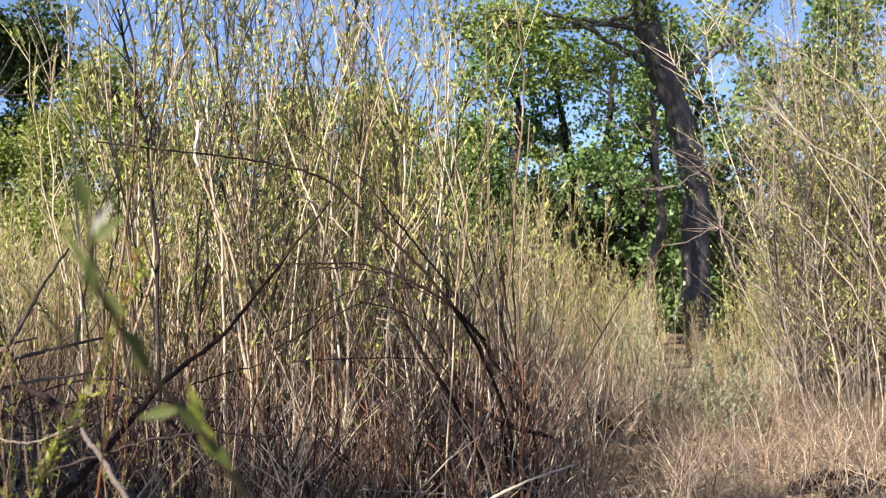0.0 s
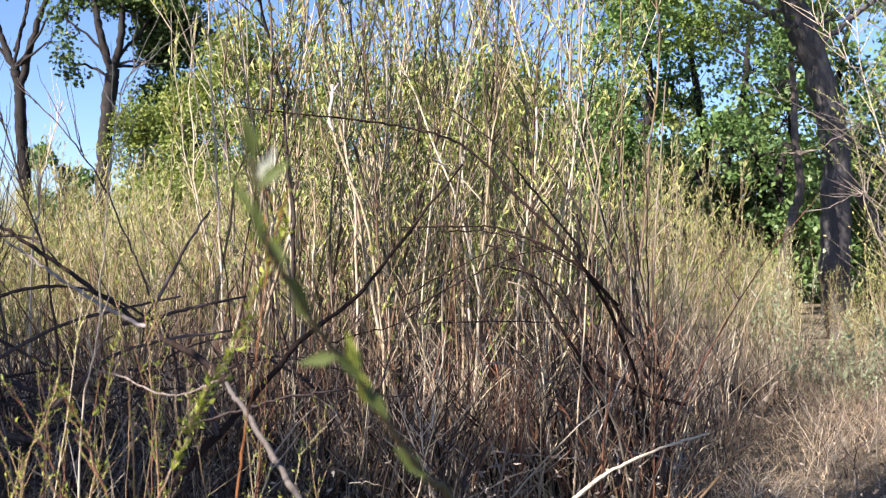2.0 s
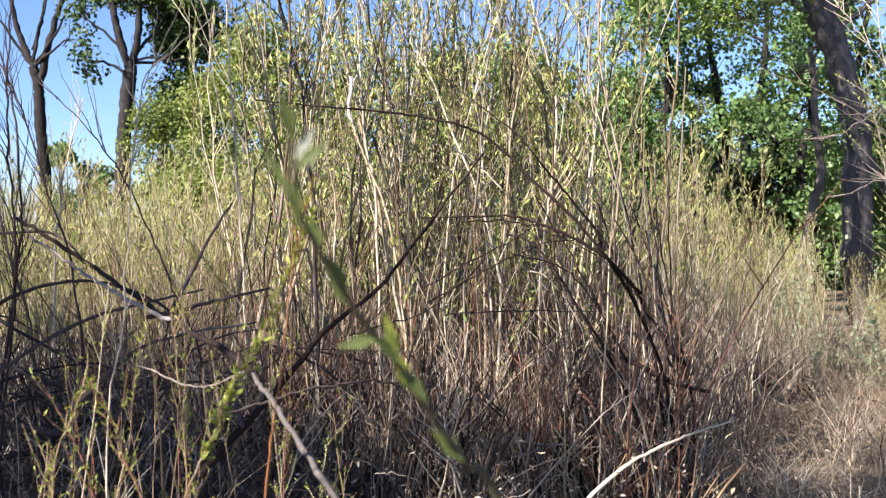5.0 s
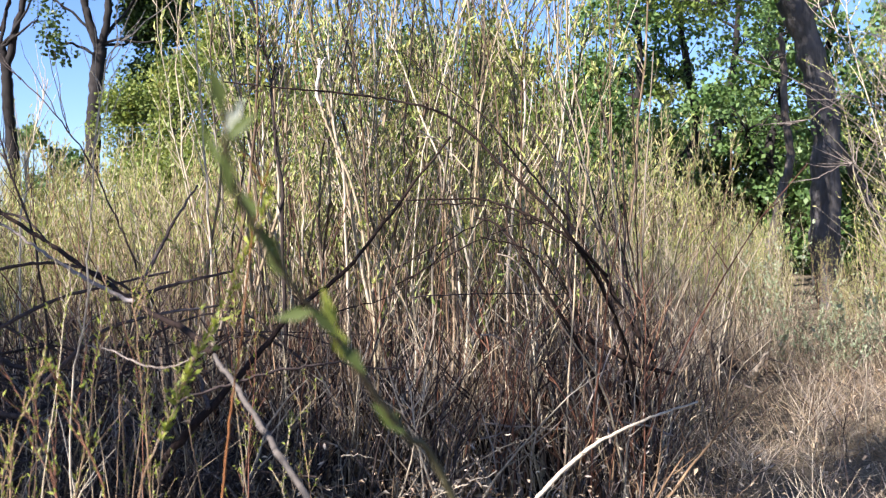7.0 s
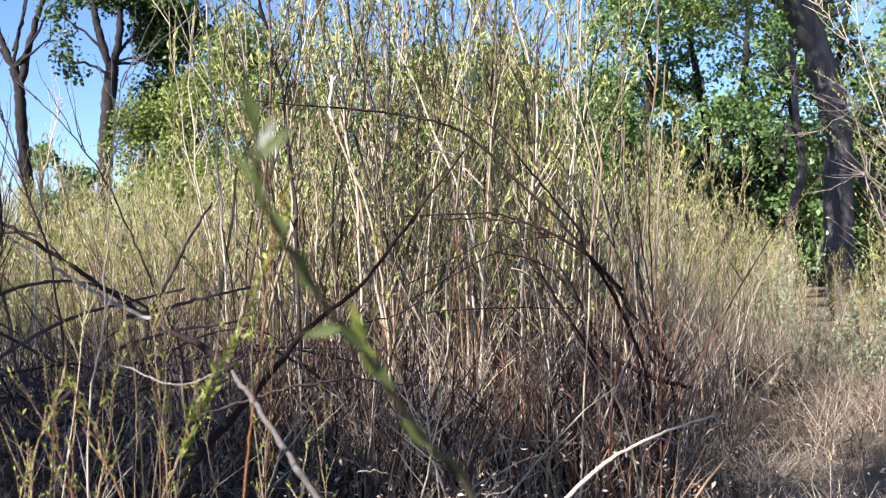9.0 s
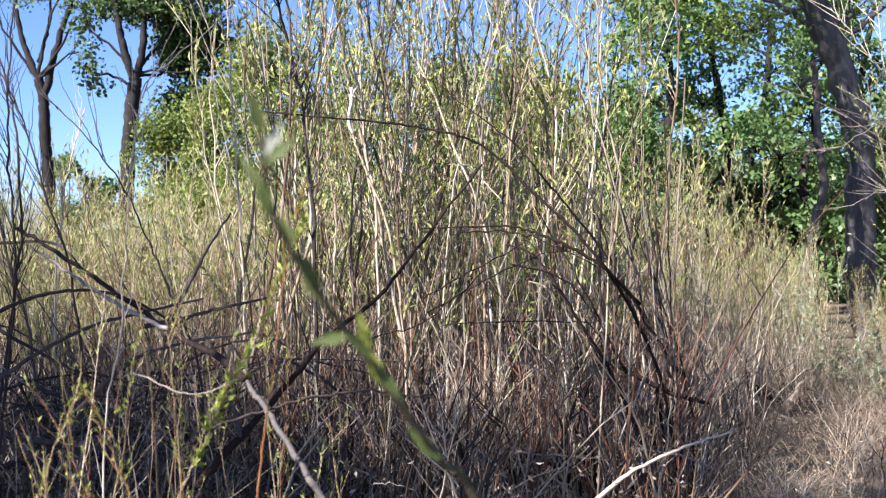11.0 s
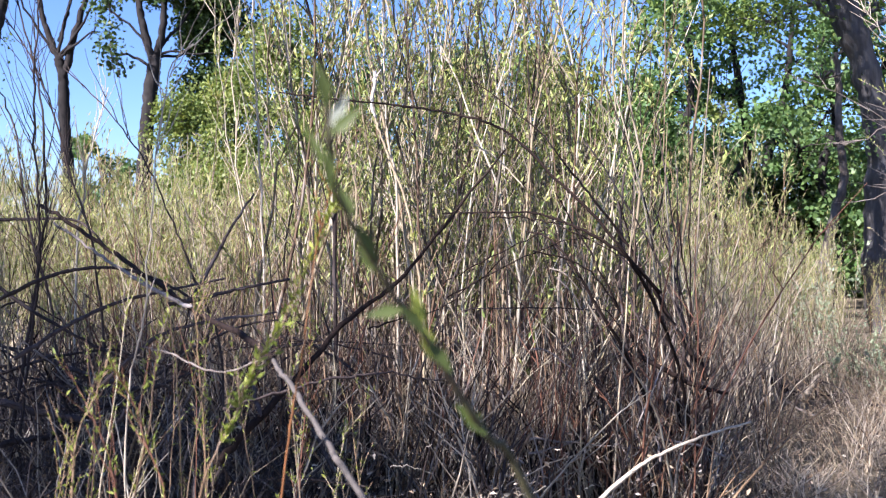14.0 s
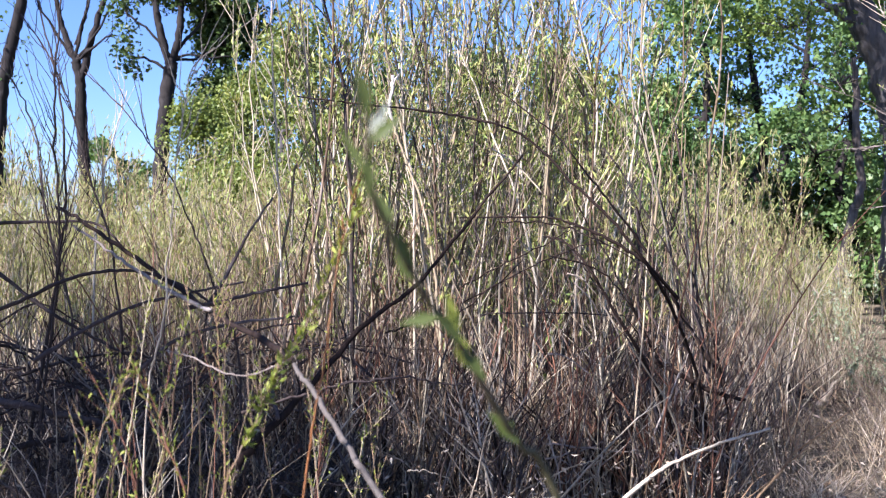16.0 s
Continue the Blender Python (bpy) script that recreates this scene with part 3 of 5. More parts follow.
tree("shade_tree", "unseen very tall leaning tree added to cast shade", 98, [(-10.19, 0.29, -0.13), (-9.41, 0.11, 5.2), (-8.06, -0.27, 10.4), (-6.52, -0.73, 14.95), (-5.64, -0.94, 17.55)], 0.22, 0.09,
     [(-5.45, -1.01, 17.42, 0.6, 0.7, 0.8, 11), (-5.45, -1.01, 18.72, 0.6, 0.7, 0.8, 11), (-5.45, -1.01, 20.02, 0.6, 0.7, 0.8, 11), (-5.45, -1.01, 21.32, 0.6, 0.7, 0.8, 11), (-5.45, -1.01, 22.62, 0.6, 0.7, 0.8, 11)], GREEN_LEAF, (0.16, 0.26), (0.3, 0.6), 80)


# ---- mid shrubs ----
FIELD = "yellow-green willow shrub with thin tan stems"
kinds = [shrub("willow_shrub", FIELD, 120 + k, (0, 0, 0), 18, 0.45, (1.4, 2.35), 0.2, twigs=13, twig_len=(0.25, 0.7), thick=(0.004, 0.009),
               leaf=(0.035, 0.07), per_twig=8, loose=0.3, leaf_mat=(FIELD_LEAF, FIELD_LEAF, WILLOW_LEAF, WILLOW_LEAF, FIELD_LEAF)[k], mat=(FIELD_STEM, STEM, STEM, FIELD_STEM, OCHRE_STEM)[k], twig_out=0.35, detailed=False, sides=4, group="willow shrubs of the clearing", tip_leaves=18, leaf_ratio=0.2, u0=0.12) for k in range(5)]
spots = []
r = np.random.default_rng(4)
for y in np.arange(9.2, 19.5, 1.0):
    for x in np.arange(-0.47 * y, -0.12 * y, 0.95):
        spots.append((x + r.normal(0, 0.25), y + r.normal(0, 0.3), r.uniform(0.8, 1.05)))
for y in np.arange(9.5, 15.5, 1.1):
    for x in np.arange((-0.10 if y > 12.5 else -0.03) * y, (0.27 if y > 10.0 else 0.17) * y, 0.95):
        spots.append((x + r.normal(0, 0.25), y + r.normal(0, 0.3), r.uniform(0.62, 1.14)))
for y in np.arange(13, 18, 1.2):
    for x in np.arange(0.27 * y, 0.62 * y, 1.0):
        if not 0.314 * y < x < 0.42 * y:
            spots.append((x + r.normal(0, 0.15), y + r.normal(0, 0.3), r.uniform(0.5, 0.8)))
for x in np.arange(-6.0, 17.0, 1.5):
    spots.append((x + r.normal(0, 0.3), r.uniform(26, 30), r.uniform(1.2, 1.5)))
    spots.append((x + 0.7, r.uniform(32, 34), r.uniform(1.5, 1.8)))
spots += [(4.3, 14.0, 0.75), (4.6, 15.0, 0.5), (4.95, 15.6, 0.45), (5.3, 14.2, 0.24), (5.7, 15.2, 0.3), (4.9, 13.0, 0.4), (5.2, 17.4, 0.55), (6.0, 16.4, 0.5), (4.4, 16.0, 0.55), (5.6, 18.6, 0.6), (5.5, 12.5, 0.85), (5.5, 13.0, 1.0), (5.75, 12.3, 1.05), (6.2, 12.9, 1.1)]
used = set()
for x, y, s in spots:
    k = int(r.integers(5))
    m = pose(x, y, 0, 0, 0, r.uniform(0, 360)) @ Matrix.Diagonal((s * 1.05, s * 1.05, s, 1))
    if k in used:
        copy_thing(kinds[k], m)
    else:
        used.add(k)
        kinds[k].matrix_basis = m

# the big bush beside the clearing
for k, (x, y, h) in enumerate([(5.4, 10.4, 5.0), (5.6, 10.7, 5.4), (5.7, 11.6, 5.6), (6.4, 11.0, 5.0), (6.0, 9.6, 4.4), (6.9, 10.2, 5.0), (6.2, 12.4, 4.8), (7.5, 9.4, 5.0), (7.2, 12.0, 5.2), (6.3, 8.6, 3.6)]):
    shrub("willow_bush", "tall dense willow bush with grey dead twigs and yellow leaves", 140 + k, (x, y, 0), 18, 0.6, (h * 0.5, h), 0.22, (-0.08, 0, 0), twigs=30,
          twig_len=(0.4, 1.1), thick=(0.006, 0.016), leaf=(0.028, 0.06), per_twig=12, leafy=0.64, loose=0.4, mat=(GREY_WOOD, STEM, GREY_WOOD, FIELD_STEM)[k % 4], detailed=False, group="tall bush", u0=0.12, tip_leaves=16, leaf_ratio=0.34, leaf_u=0.35, twig_out=1.0, bent=0.02, crook=0.03)


def dead_willow(base, paths, seed):
    """A dead willow: long bare arching branches from one foot, each with its twigs."""
    ob = thing("dead_willow", "bare dead willow with pale arching twigs beside the cottonwood", "willow")
    for k, pts in enumerate(paths):
        r = np.random.default_rng(seed + k)
        foot = np.array(base) + r.normal(0, 0.15, 3) * [1, 1, 0]
        first = np.array(pts[0])
        pts = [tuple(foot), tuple(0.5 * (foot + first) + [0.25, 0, 0.1])] + pts
        stem = part("branch", [rod(pts, 0.0075, 0.003, 6, 6, 0.012, seed + k)], STRAW_WOOD if k % 3 else GREY_WOOD, ob)
        for tw in side_twigs(r, curve_through(pts, 6)[None], 16, 0.45, 0.98, 0.2, 0.7, out=0.8)[0]:
            part("twig", [tubes(tw[None], np.linspace(0.004, 0.0015, 4)[None], 4)], STRAW_WOOD if k % 3 else GREY_WOOD, stem)


dead_willow((5.5, 9.7, -0.03), ([(4.795, 9.6, 1.926), (4.354, 9.6, 2.215), (4.026, 9.6, 2.398), (3.645, 9.6, 2.606), (3.265, 9.6, 2.403), (3.076, 9.6, 2.349)], [(4.417, 9.5, 2.052), (4.228, 9.5, 2.261), (3.89, 9.4, 2.588), (3.52, 9.4, 3.048), (3.23, 9.4, 3.404), (3.099, 9.4, 3.582)],
                                [(4.539, 9.4, 2.594), (4.378, 9.4, 2.827), (3.908, 9.3, 3.245), (3.593, 9.3, 3.752), (3.41, 9.3, 4.055)], [(4.795, 9.7, 2.574), (4.407, 9.7, 3.053), (3.966, 9.7, 3.582), (3.775, 9.7, 3.899)], [(5.085, 9.3, 2.382), (4.438, 9.3, 2.738), (4.119, 9.3, 3.017), (3.694, 9.3, 3.097)],
                                [(5.143, 9.6, 3.103), (4.367, 9.6, 3.677), (3.764, 9.6, 4.035), (3.439, 9.6, 4.344)], [(3.8, 9.2, 1.506), (3.593, 9.2, 1.883), (3.464, 9.2, 1.984), (3.188, 9.2, 1.847)]), 500)
for k, (x, y, h) in enumerate([(3.75, 11.2, 1.5), (3.55, 11.9, 1.6), (4.3, 11.7, 0.7), (3.45, 10.2, 0.75), (3.75, 9.7, 0.65), (4.1, 10.6, 0.85), (5.05, 12.2, 1.1)]):
    shrub("sage_shrub", "grey-green leafy low shrub at the foot of the cottonwood", 160 + k, (x, y, 0), (10 if x > 3.8 else 8), 0.3, (h * 0.4, h), 0.26, twigs=10, twig_len=(0.12, 0.4), thick=(0.003, 0.006),
          leaf=(0.025, 0.05), per_twig=6, leaf_mat=SAGE_LEAF, detailed=False, category="shrub", group="grey-green shrubs", u0=0.1, leaf_ratio=0.4)

# ---- the thicket ----
THICKET = "tall willow shrub with crowded reddish and tan stems"
r = np.random.default_rng(21)
for k in range(26):
    x, y = -1.22 + 2.02 * ((k * 0.618) % 1), 6.7 + 2.7 * (k / 26)
    shrub("thicket_shrub", THICKET, 180 + k, (x * (0.55 + 0.065 * y), y, 0), 7, 0.42, (2.5, 4.5), 0.27, twigs=11, twig_len=(0.25, 0.9), thick=(0.005, 0.0155), crook=0.03, leafy=0.62, loose=0.36,
          leaf=(0.027, 0.066), per_twig=20, detailed=True, sides=5, group="thicket shrubs", tip_leaves=22, u0=0.16, leaf_ratio=0.27, leaf_u=0.2, twig_out=0.7)



def tall_willow(label, stems, seed):
    """A willow of a few thick stems in known places, each with twigs and leaves."""
    ob = thing("tall_willow", label, "willow", "tall willows", (0, 0, 0))
    made = []
    for k, (pts, thick, bark) in enumerate(stems):
        r = np.random.default_rng(seed + k)
        pts = [(pts[0][0] + r.normal(0, 0.05), pts[0][1] + 0.03, -0.03)] + pts
        path = curve_through(pts, 5)
        stem = part("stem", [rod(pts, thick * 0.72, thick * 0.3, 7, 5, 0.003, seed + k)], bark, ob)
        tw = side_twigs(r, path[None], 15, 0.3, 0.98, 0.2, 0.7, out=0.6)[0]
        for t in tw:
            part("twig", [tubes(t[None], np.linspace(0.26, 0.1, 4)[None] * thick, 4)], bark, stem)
        made.append(leaf_spray(r, tw, 13, 0.2, 0.02, 0.05, 0.26, True, loose=0.4))
    part("foliage", made, WILLOW_LEAF, ob, smooth=False)["kind"] = "stuff"


tall_willow("tall willow with pale and reddish stems in the thicket", [
    ([(-1.374, 6.4, 0.825), (-1.389, 6.4, 1.332), (-1.421, 6.4, 2.004), (-1.444, 6.4, 2.339), (-1.463, 6.4, 2.772), (-1.482, 6.4, 3.138)], 0.013, STRAW_WOOD), ([(-0.929, 6.3, 0.967), (-0.942, 6.3, 1.4), (-0.945, 6.3, 1.731), (-0.979, 6.3, 1.995), (-0.999, 6.3, 2.325), (-1.043, 6.3, 2.555), (-1.126, 6.3, 2.883), (-1.173, 6.3, 3.112)], 0.019, DEAD),
    ([(-0.951, 6.35, 1.164), (-0.973, 6.35, 1.732), (-0.976, 6.35, 2.098), (-0.951, 6.35, 2.331), (-0.898, 6.35, 2.595), (-0.819, 6.35, 2.892)], 0.012, STEM), ([(-1.113, 6.5, 0.95), (-1.124, 6.5, 1.567), (-1.144, 6.5, 1.908), (-1.235, 6.5, 2.35), (-1.283, 6.5, 2.655), (-1.323, 6.5, 3.027)], 0.012, STEM),
    ([(-0.853, 6.6, 0.799), (-0.865, 6.6, 1.392), (-0.852, 6.6, 1.669), (-0.878, 6.6, 1.912), (-0.938, 6.6, 2.154), (-0.959, 6.6, 2.464), (-0.921, 6.6, 2.842)], 0.012, STEM), ([(-1.287, 6.6, 0.941), (-1.292, 6.6, 1.429), (-1.225, 6.6, 1.844), (-1.228, 6.6, 2.19), (-1.322, 6.6, 2.535), (-1.37, 6.6, 2.879)], 0.010, STEM)], 600)
tall_willow("tall willow with bright tan stems in the thicket", [
    ([(-0.582, 6.5, 0.809), (-0.588, 6.5, 1.393), (-0.602, 6.5, 1.837), (-0.652, 6.5, 2.076), (-0.674, 6.5, 2.314), (-0.688, 6.5, 2.653), (-0.711, 6.5, 3.125)], 0.014, STRAW_WOOD), ([(-0.451, 6.6, 0.937), (-0.465, 6.6, 1.494), (-0.48, 6.6, 1.841), (-0.495, 6.6, 2.187), (-0.534, 6.6, 2.497), (-0.56, 6.6, 2.772), (-0.585, 6.6, 3.115)], 0.013, STEM),
    ([(-0.397, 6.7, 0.998), (-0.408, 6.7, 1.564), (-0.414, 6.7, 2.196), (-0.428, 6.7, 2.755), (-0.443, 6.7, 3.138)], 0.012, STEM), ([(-0.232, 6.8, 0.917), (-0.221, 6.8, 1.491), (-0.243, 6.8, 2.027), (-0.205, 6.8, 2.489), (-0.167, 6.8, 2.984)], 0.013, DEAD)], 620)
tall_willow("tall willow with tan stems and yellow leaves in the thicket", [
    ([(-0.067, 6.6, 1.075), (-0.031, 6.6, 1.492), (0.023, 6.6, 1.839), (0.06, 6.6, 2.356), (0.096, 6.6, 2.7), (0.125, 6.6, 3.077)], 0.013, STEM), ([(0.161, 6.7, 1.067), (0.199, 6.7, 1.666), (0.236, 6.7, 2.193), (0.307, 6.7, 2.542), (0.389, 6.7, 2.856), (0.432, 6.7, 3.099)], 0.012, STEM),
    ([(0.389, 6.5, 1.011), (0.415, 6.5, 1.491), (0.449, 6.5, 1.73), (0.502, 6.5, 2.172), (0.468, 6.5, 2.512), (0.374, 6.5, 2.85), (0.334, 6.5, 3.087)], 0.014, STRAW_WOOD), ([(0.585, 6.7, 0.994), (0.621, 6.7, 1.488), (0.71, 6.7, 1.84), (0.763, 6.7, 2.26), (0.781, 6.7, 2.68), (0.806, 6.7, 3.097)], 0.012, STEM),
    ([(0.855, 6.6, 0.931), (0.872, 6.6, 1.349), (0.838, 6.6, 1.731), (0.89, 6.6, 2.111), (0.856, 6.6, 2.456)], 0.010, DEAD)], 640)

# ---- branches of the thicket ----
ARCH = "long bare branch arching through the thicket"
branch_thing("arching_branch", ARCH, [rod([(1.177, 6.1, -0.094), (1.126, 6, 0.253), (1.011, 5.8, 0.759), (0.828, 5.5, 1.15), (0.638, 5.2, 1.419), (0.455, 5.2, 1.639), (0.269, 5.3, 1.822), (0.105, 5.4, 1.998), (-0.066, 5.5, 2.102), (-0.307, 5.7, 2.174), (-0.596, 5.9, 2.231), (-0.936, 6.1, 2.284), (-1.28, 6.3, 2.342)], 0.0105, 0.0045, wobble=0.0018)],ARCH_BARK)
branch_thing("arching_branch", ARCH, [rod([(0.827, 5.4, 1.243), (0.65, 5.3, 1.417), (0.464, 5.3, 1.535), (0.302, 5.4, 1.603), (0.192, 5.5, 1.637), (-0.04, 5.6, 1.639), (-0.285, 5.8, 1.635)], 0.010, 0.004, wobble=0.002, seed=2)],ARCH_BARK)
branch_thing("arching_branch", ARCH, [rod([(0.983, 6, -0.034), (0.904, 5.9, 0.433), (0.738, 5.7, 0.834), (0.563, 5.6, 1.114), (0.416, 5.6, 1.351), (0.289, 5.7, 1.505), (0.175, 5.9, 1.544)], 0.012, 0.005, wobble=0.002, seed=3)],ARCH_BARK)
branch_thing("arching_branch", ARCH, [rod([(1.062, 6, 0.349), (0.966, 5.9, 0.902), (0.797, 5.8, 1.327), (0.675, 5.8, 1.526), (0.523, 5.8, 1.725), (0.371, 5.8, 1.908), (0.223, 5.9, 2.101), (0.039, 6, 2.252), (-0.219, 6.2, 2.487)], 0.010, 0.003, wobble=0.002, seed=4)],ARCH_BARK)
branch_thing("slanting_branch", "dark dead branch slanting up through the stems", [rod([(-1.182, 4.5, 0.527), (-1.06, 4.6, 0.675), (-0.875, 4.8, 0.883), (-0.724, 5, 1.082), (-0.603, 5.1, 1.185), (-0.436, 5.2, 1.328), (-0.223, 5.4, 1.623), (0.041, 5.6, 1.962)], 0.019, 0.006, wobble=0.0035, seed=5)], ARCH_BARK)
branch_thing("long_branch", "long crooked dark dead branch lying across the undergrowth", [rod([(-2.555, 5.9, 1.65), (-2.308, 5.6, 1.585), (-1.981, 5.2, 1.473), (-1.537, 4.6, 1.335), (-1.138, 4, 1.225), (-0.792, 3.3, 1.203), (-0.614, 2.83, 1.195)], 0.010, 0.0115, wobble=0.004, seed=6)], ARCH_BARK)
branch_thing("grey_branch", "grey weathered branch slanting to the ground", [rod([(-0.634, 2.88, 1.199), (-0.587, 2.78, 1.176), (-0.525, 2.65, 1.148), (-0.437, 2.5, 1.074), (-0.356, 2.35, 1.015), (-0.264, 2.2, 0.943), (-0.208, 2.1, 0.908)], 0.006, 0.0085, wobble=0.0018, seed=61)], WEATHERED)
# sunlight on the long branch, drawn as a paler rod beside it
branch_thing("pale_branch", "pale rod standing for the sunlit strip of the long dead branch", [rod([(-2.176, 5.2, 1.55), (-1.892, 4.9, 1.447), (-1.645, 4.6, 1.361), (-1.407, 4.3, 1.291), (-1.155, 4, 1.239)], 0.006, 0.009, wobble=0.004, seed=7)], GREY_WOOD)
branch_thing("broken_branch", "thick broken dark stem leaning in the thicket", [rod([(0.864, 5.9, 1.252), (0.935, 5.9, 1.121), (1.029, 5.9, 0.964), (1.107, 5.9, 0.855), (1.169, 5.9, 0.745)], 0.010, 0.016, wobble=0.0035, seed=8)], ARCH_BARK)
branch_thing("fallen_branch", "dark fallen branch at the foot of the thicket", [rod([(0.795, 5.9, 0.872), (0.982, 5.9, 0.771), (1.138, 5.9, 0.707), (1.289, 5.95, 0.668)], 0.016, 0.011, wobble=0.0035, seed=9)], ARCH_BARK)
for k, pts in enumerate(([(0.857, 5.9, -0.007), (0.882, 5.9, 0.37), (0.919, 6, 0.701), (0.84, 6, 0.987), (0.73, 6, 1.273), (0.694, 6.1, 1.718)], [(0.935, 5.8, 0), (0.91, 5.8, 0.328), (0.942, 5.9, 0.589), (1.014, 6, 0.748)], [(1.133, 5.9, -0.04), (1.154, 5.9, 0.369), (1.094, 6, 0.732), (1.047, 6.1, 1.106), (0.983, 6.2, 1.556)],
                         [(0.781, 5.8, -0.012), (0.826, 5.9, 0.433), (0.745, 6, 0.86), (0.71, 6.1, 1.365), (0.738, 6.2, 1.883)])):
    branch_thing("dark_branch", "dark bare branch at the edge of the thicket", [rod(pts, 0.0105, 0.0065, wobble=0.006, seed=30 + k)], DEAD, "branch", "dark branches")
r = np.random.default_rng(44)
for k in range(5):
    x, y, h = r.uniform(0.75, 1.25), r.uniform(5.9, 6.5), r.uniform(0.9, 2.3)
    lx = -r.uniform(0.05, 0.28)
    branch_thing("dark_branch", "dark bare branch at the edge of the thicket", [rod([(x, y, -0.02), (x + r.normal(0, 0.03), y, 0.35 * h), (x + lx * h * 0.5 + r.normal(0, 0.03), y - 0.05, 0.7 * h), (x + lx * h * 1.2, y - 0.1, h)], r.uniform(0.006, 0.011), 0.004, wobble=0.004, seed=380 + k)], (DEAD, ARCH_BARK)[k % 2], "branch", "dark branches")
for k in range(8):
    x, h, lx = r.uniform(0.95, 1.2), r.uniform(1.5, 2.5), -0.42 + 0.075 * k
    branch_thing("dark_branch", "thin dark stem fanning up from the foot of the arches", [rod([(x, 6.2, -0.02), (x, 6.2, 0.3 * h), (x + 0.3 * lx, 6.15, 0.65 * h), (x + lx, 6.1 + r.normal(0, 0.1), h)], r.uniform(0.006, 0.009), 0.003, wobble=0.004, seed=400 + k)], (DEAD, STEM, ARCH_BARK)[k % 3], "branch", "dark branches")
branch_thing("bleached_stick", "bleached white stick jutting over the ground", [rod([(0.305, 4.85, 0.064), (0.413, 4.9, 0.232), (0.562, 4.95, 0.376), (0.7, 5, 0.476), (0.867, 5.05, 0.548), (1.038, 5.1, 0.602), (1.237, 5.2, 0.641)], 0.013, 0.005, wobble=0.002, seed=10)], STRAW_WOOD, "stick")
stub = branch_thing("broken_stub", "white broken branch stub among the stems", [rod([(-0.728, 6.4, 2.489), (-0.732, 6.4, 2.386), (-0.747, 6.4, 2.285), (-0.722, 6.4, 2.21)], 0.011, 0.009, wobble=0.002, seed=11), rod([(-0.732, 6.4, 2.419), (-0.715, 6.4, 2.463), (-0.691, 6.4, 2.496)], 0.008, 0.005, seed=12)], PALE_WOOD)
part("stem", [rod([(-0.724, 6.4, 2.216), (-0.703, 6.4, 2.151), (-0.631, 6.4, 1.951), (-0.539, 6.4, 1.732), (-0.474, 6.4, 1.428), (-0.411, 6.4, 0.820), (-0.399, 6.4, -0.030)], 0.0065, 0.009, wobble=0.003, seed=111)], FIELD_STEM, stub, "tan bark below the bleached end")
branch_thing("snapped_stick", "pale snapped stick caught in the stems", [rod([(-0.125, 5.8, 2.011), (-0.034, 5.8, 1.956), (0.051, 5.8, 1.889), (0.148, 5.8, 1.779)], 0.0045, 0.0035, wobble=0.003, seed=13)], FIELD_STEM, "stick", "snapped sticks")
branch_thing("snapped_stick", "short pale stick lying level in the stems", [rod([(-0.14, 5.9, 1.985), (-0.056, 5.9, 1.981), (0.04, 5.9, 1.984)], 0.0035, 0.003, wobble=0.003, seed=14)], FIELD_STEM, "stick", "snapped sticks")
for k, pts in enumerate(([(0.477, 5.6, 1.183), (0.518, 5.6, 1.115), (0.558, 5.6, 1.033)], [(0.283, 5.6, 1.352), (0.359, 5.6, 1.328), (0.436, 5.6, 1.248)], [(0.183, 5.5, 0.939), (0.27, 5.5, 0.933), (0.406, 5.5, 0.843)], [(0.33, 5.7, 1.30), (0.42, 5.7, 1.21), (0.47, 5.7, 1.12)])):
    branch_thing("snapped_stick", "pale snapped stick caught in the stems", [rod(pts, 0.0048, 0.003, wobble=0.0008, seed=150 + k)], (STRAW_WOOD, STRAW_WOOD, GREY_WOOD, GREY_WOOD)[k], "stick", "snapped sticks")
for k, pts in enumerate(([(3.38, 7.45, 0.03), (3.8, 7.7, 0.07), (4.3, 7.78, 0.04)], [(3.55, 7.25, 0.03), (3.9, 7.35, 0.05), (4.2, 7.6, 0.10)])):
    branch_thing("dead_log", "dark rotten log lying in the clearing grass", [rod(pts, 0.05 - 0.015 * k, 0.03, 8, 6, 0.008, 160 + k)], ARCH_BARK, "log", "dead logs")
branch_thing("fallen_branch", "dark log end lying in the clearing grass", [rod([(2.533, 10.2, 0.275), (2.641, 10.2, 0.166), (2.776, 10.2, 0.09), (2.966, 10.3, 0.031)], 0.042, 0.024, wobble=0.006, seed=62)], ARCH_BARK)
branch_thing("fallen_branch", "thin fallen branch in the clearing grass", [rod([(2.587, 9.6, 0.094), (2.708, 9.4, 0.024), (2.845, 9.2, -0.023), (2.974, 9, -0.104)], 0.014, 0.006, wobble=0.004, seed=63)], GREY_WOOD)
branch_thing("pale_stick", "pale stick standing in the clearing grass", [rod([(2.626, 10, 0.034), (2.652, 10, 0.182), (2.704, 10, 0.457)], 0.008, 0.006, wobble=0.004, seed=64)], FIELD_STEM, "stick")
branch_thing("broken_stump", "pale splintered stump of a branch in the clearing grass", [rod([(2.766, 9.6, 0.107), (2.806, 9.6, 0.178), (2.856, 9.6, 0.248), (2.911, 9.6, 0.324)], 0.036, 0.010, 8, wobble=0.006, seed=66)], STRAW_WOOD, "stump")
branch_thing("bowed_twig", "bowed dark twig over the clearing grass", [rod([(3.115, 9, 0.163), (3.353, 9, 0.124), (3.482, 8.9, 0.035), (3.569, 8.8, -0.103), (3.594, 8.7, -0.224)], 0.010, 0.007, wobble=0.003, seed=65)], DEAD, "twig")
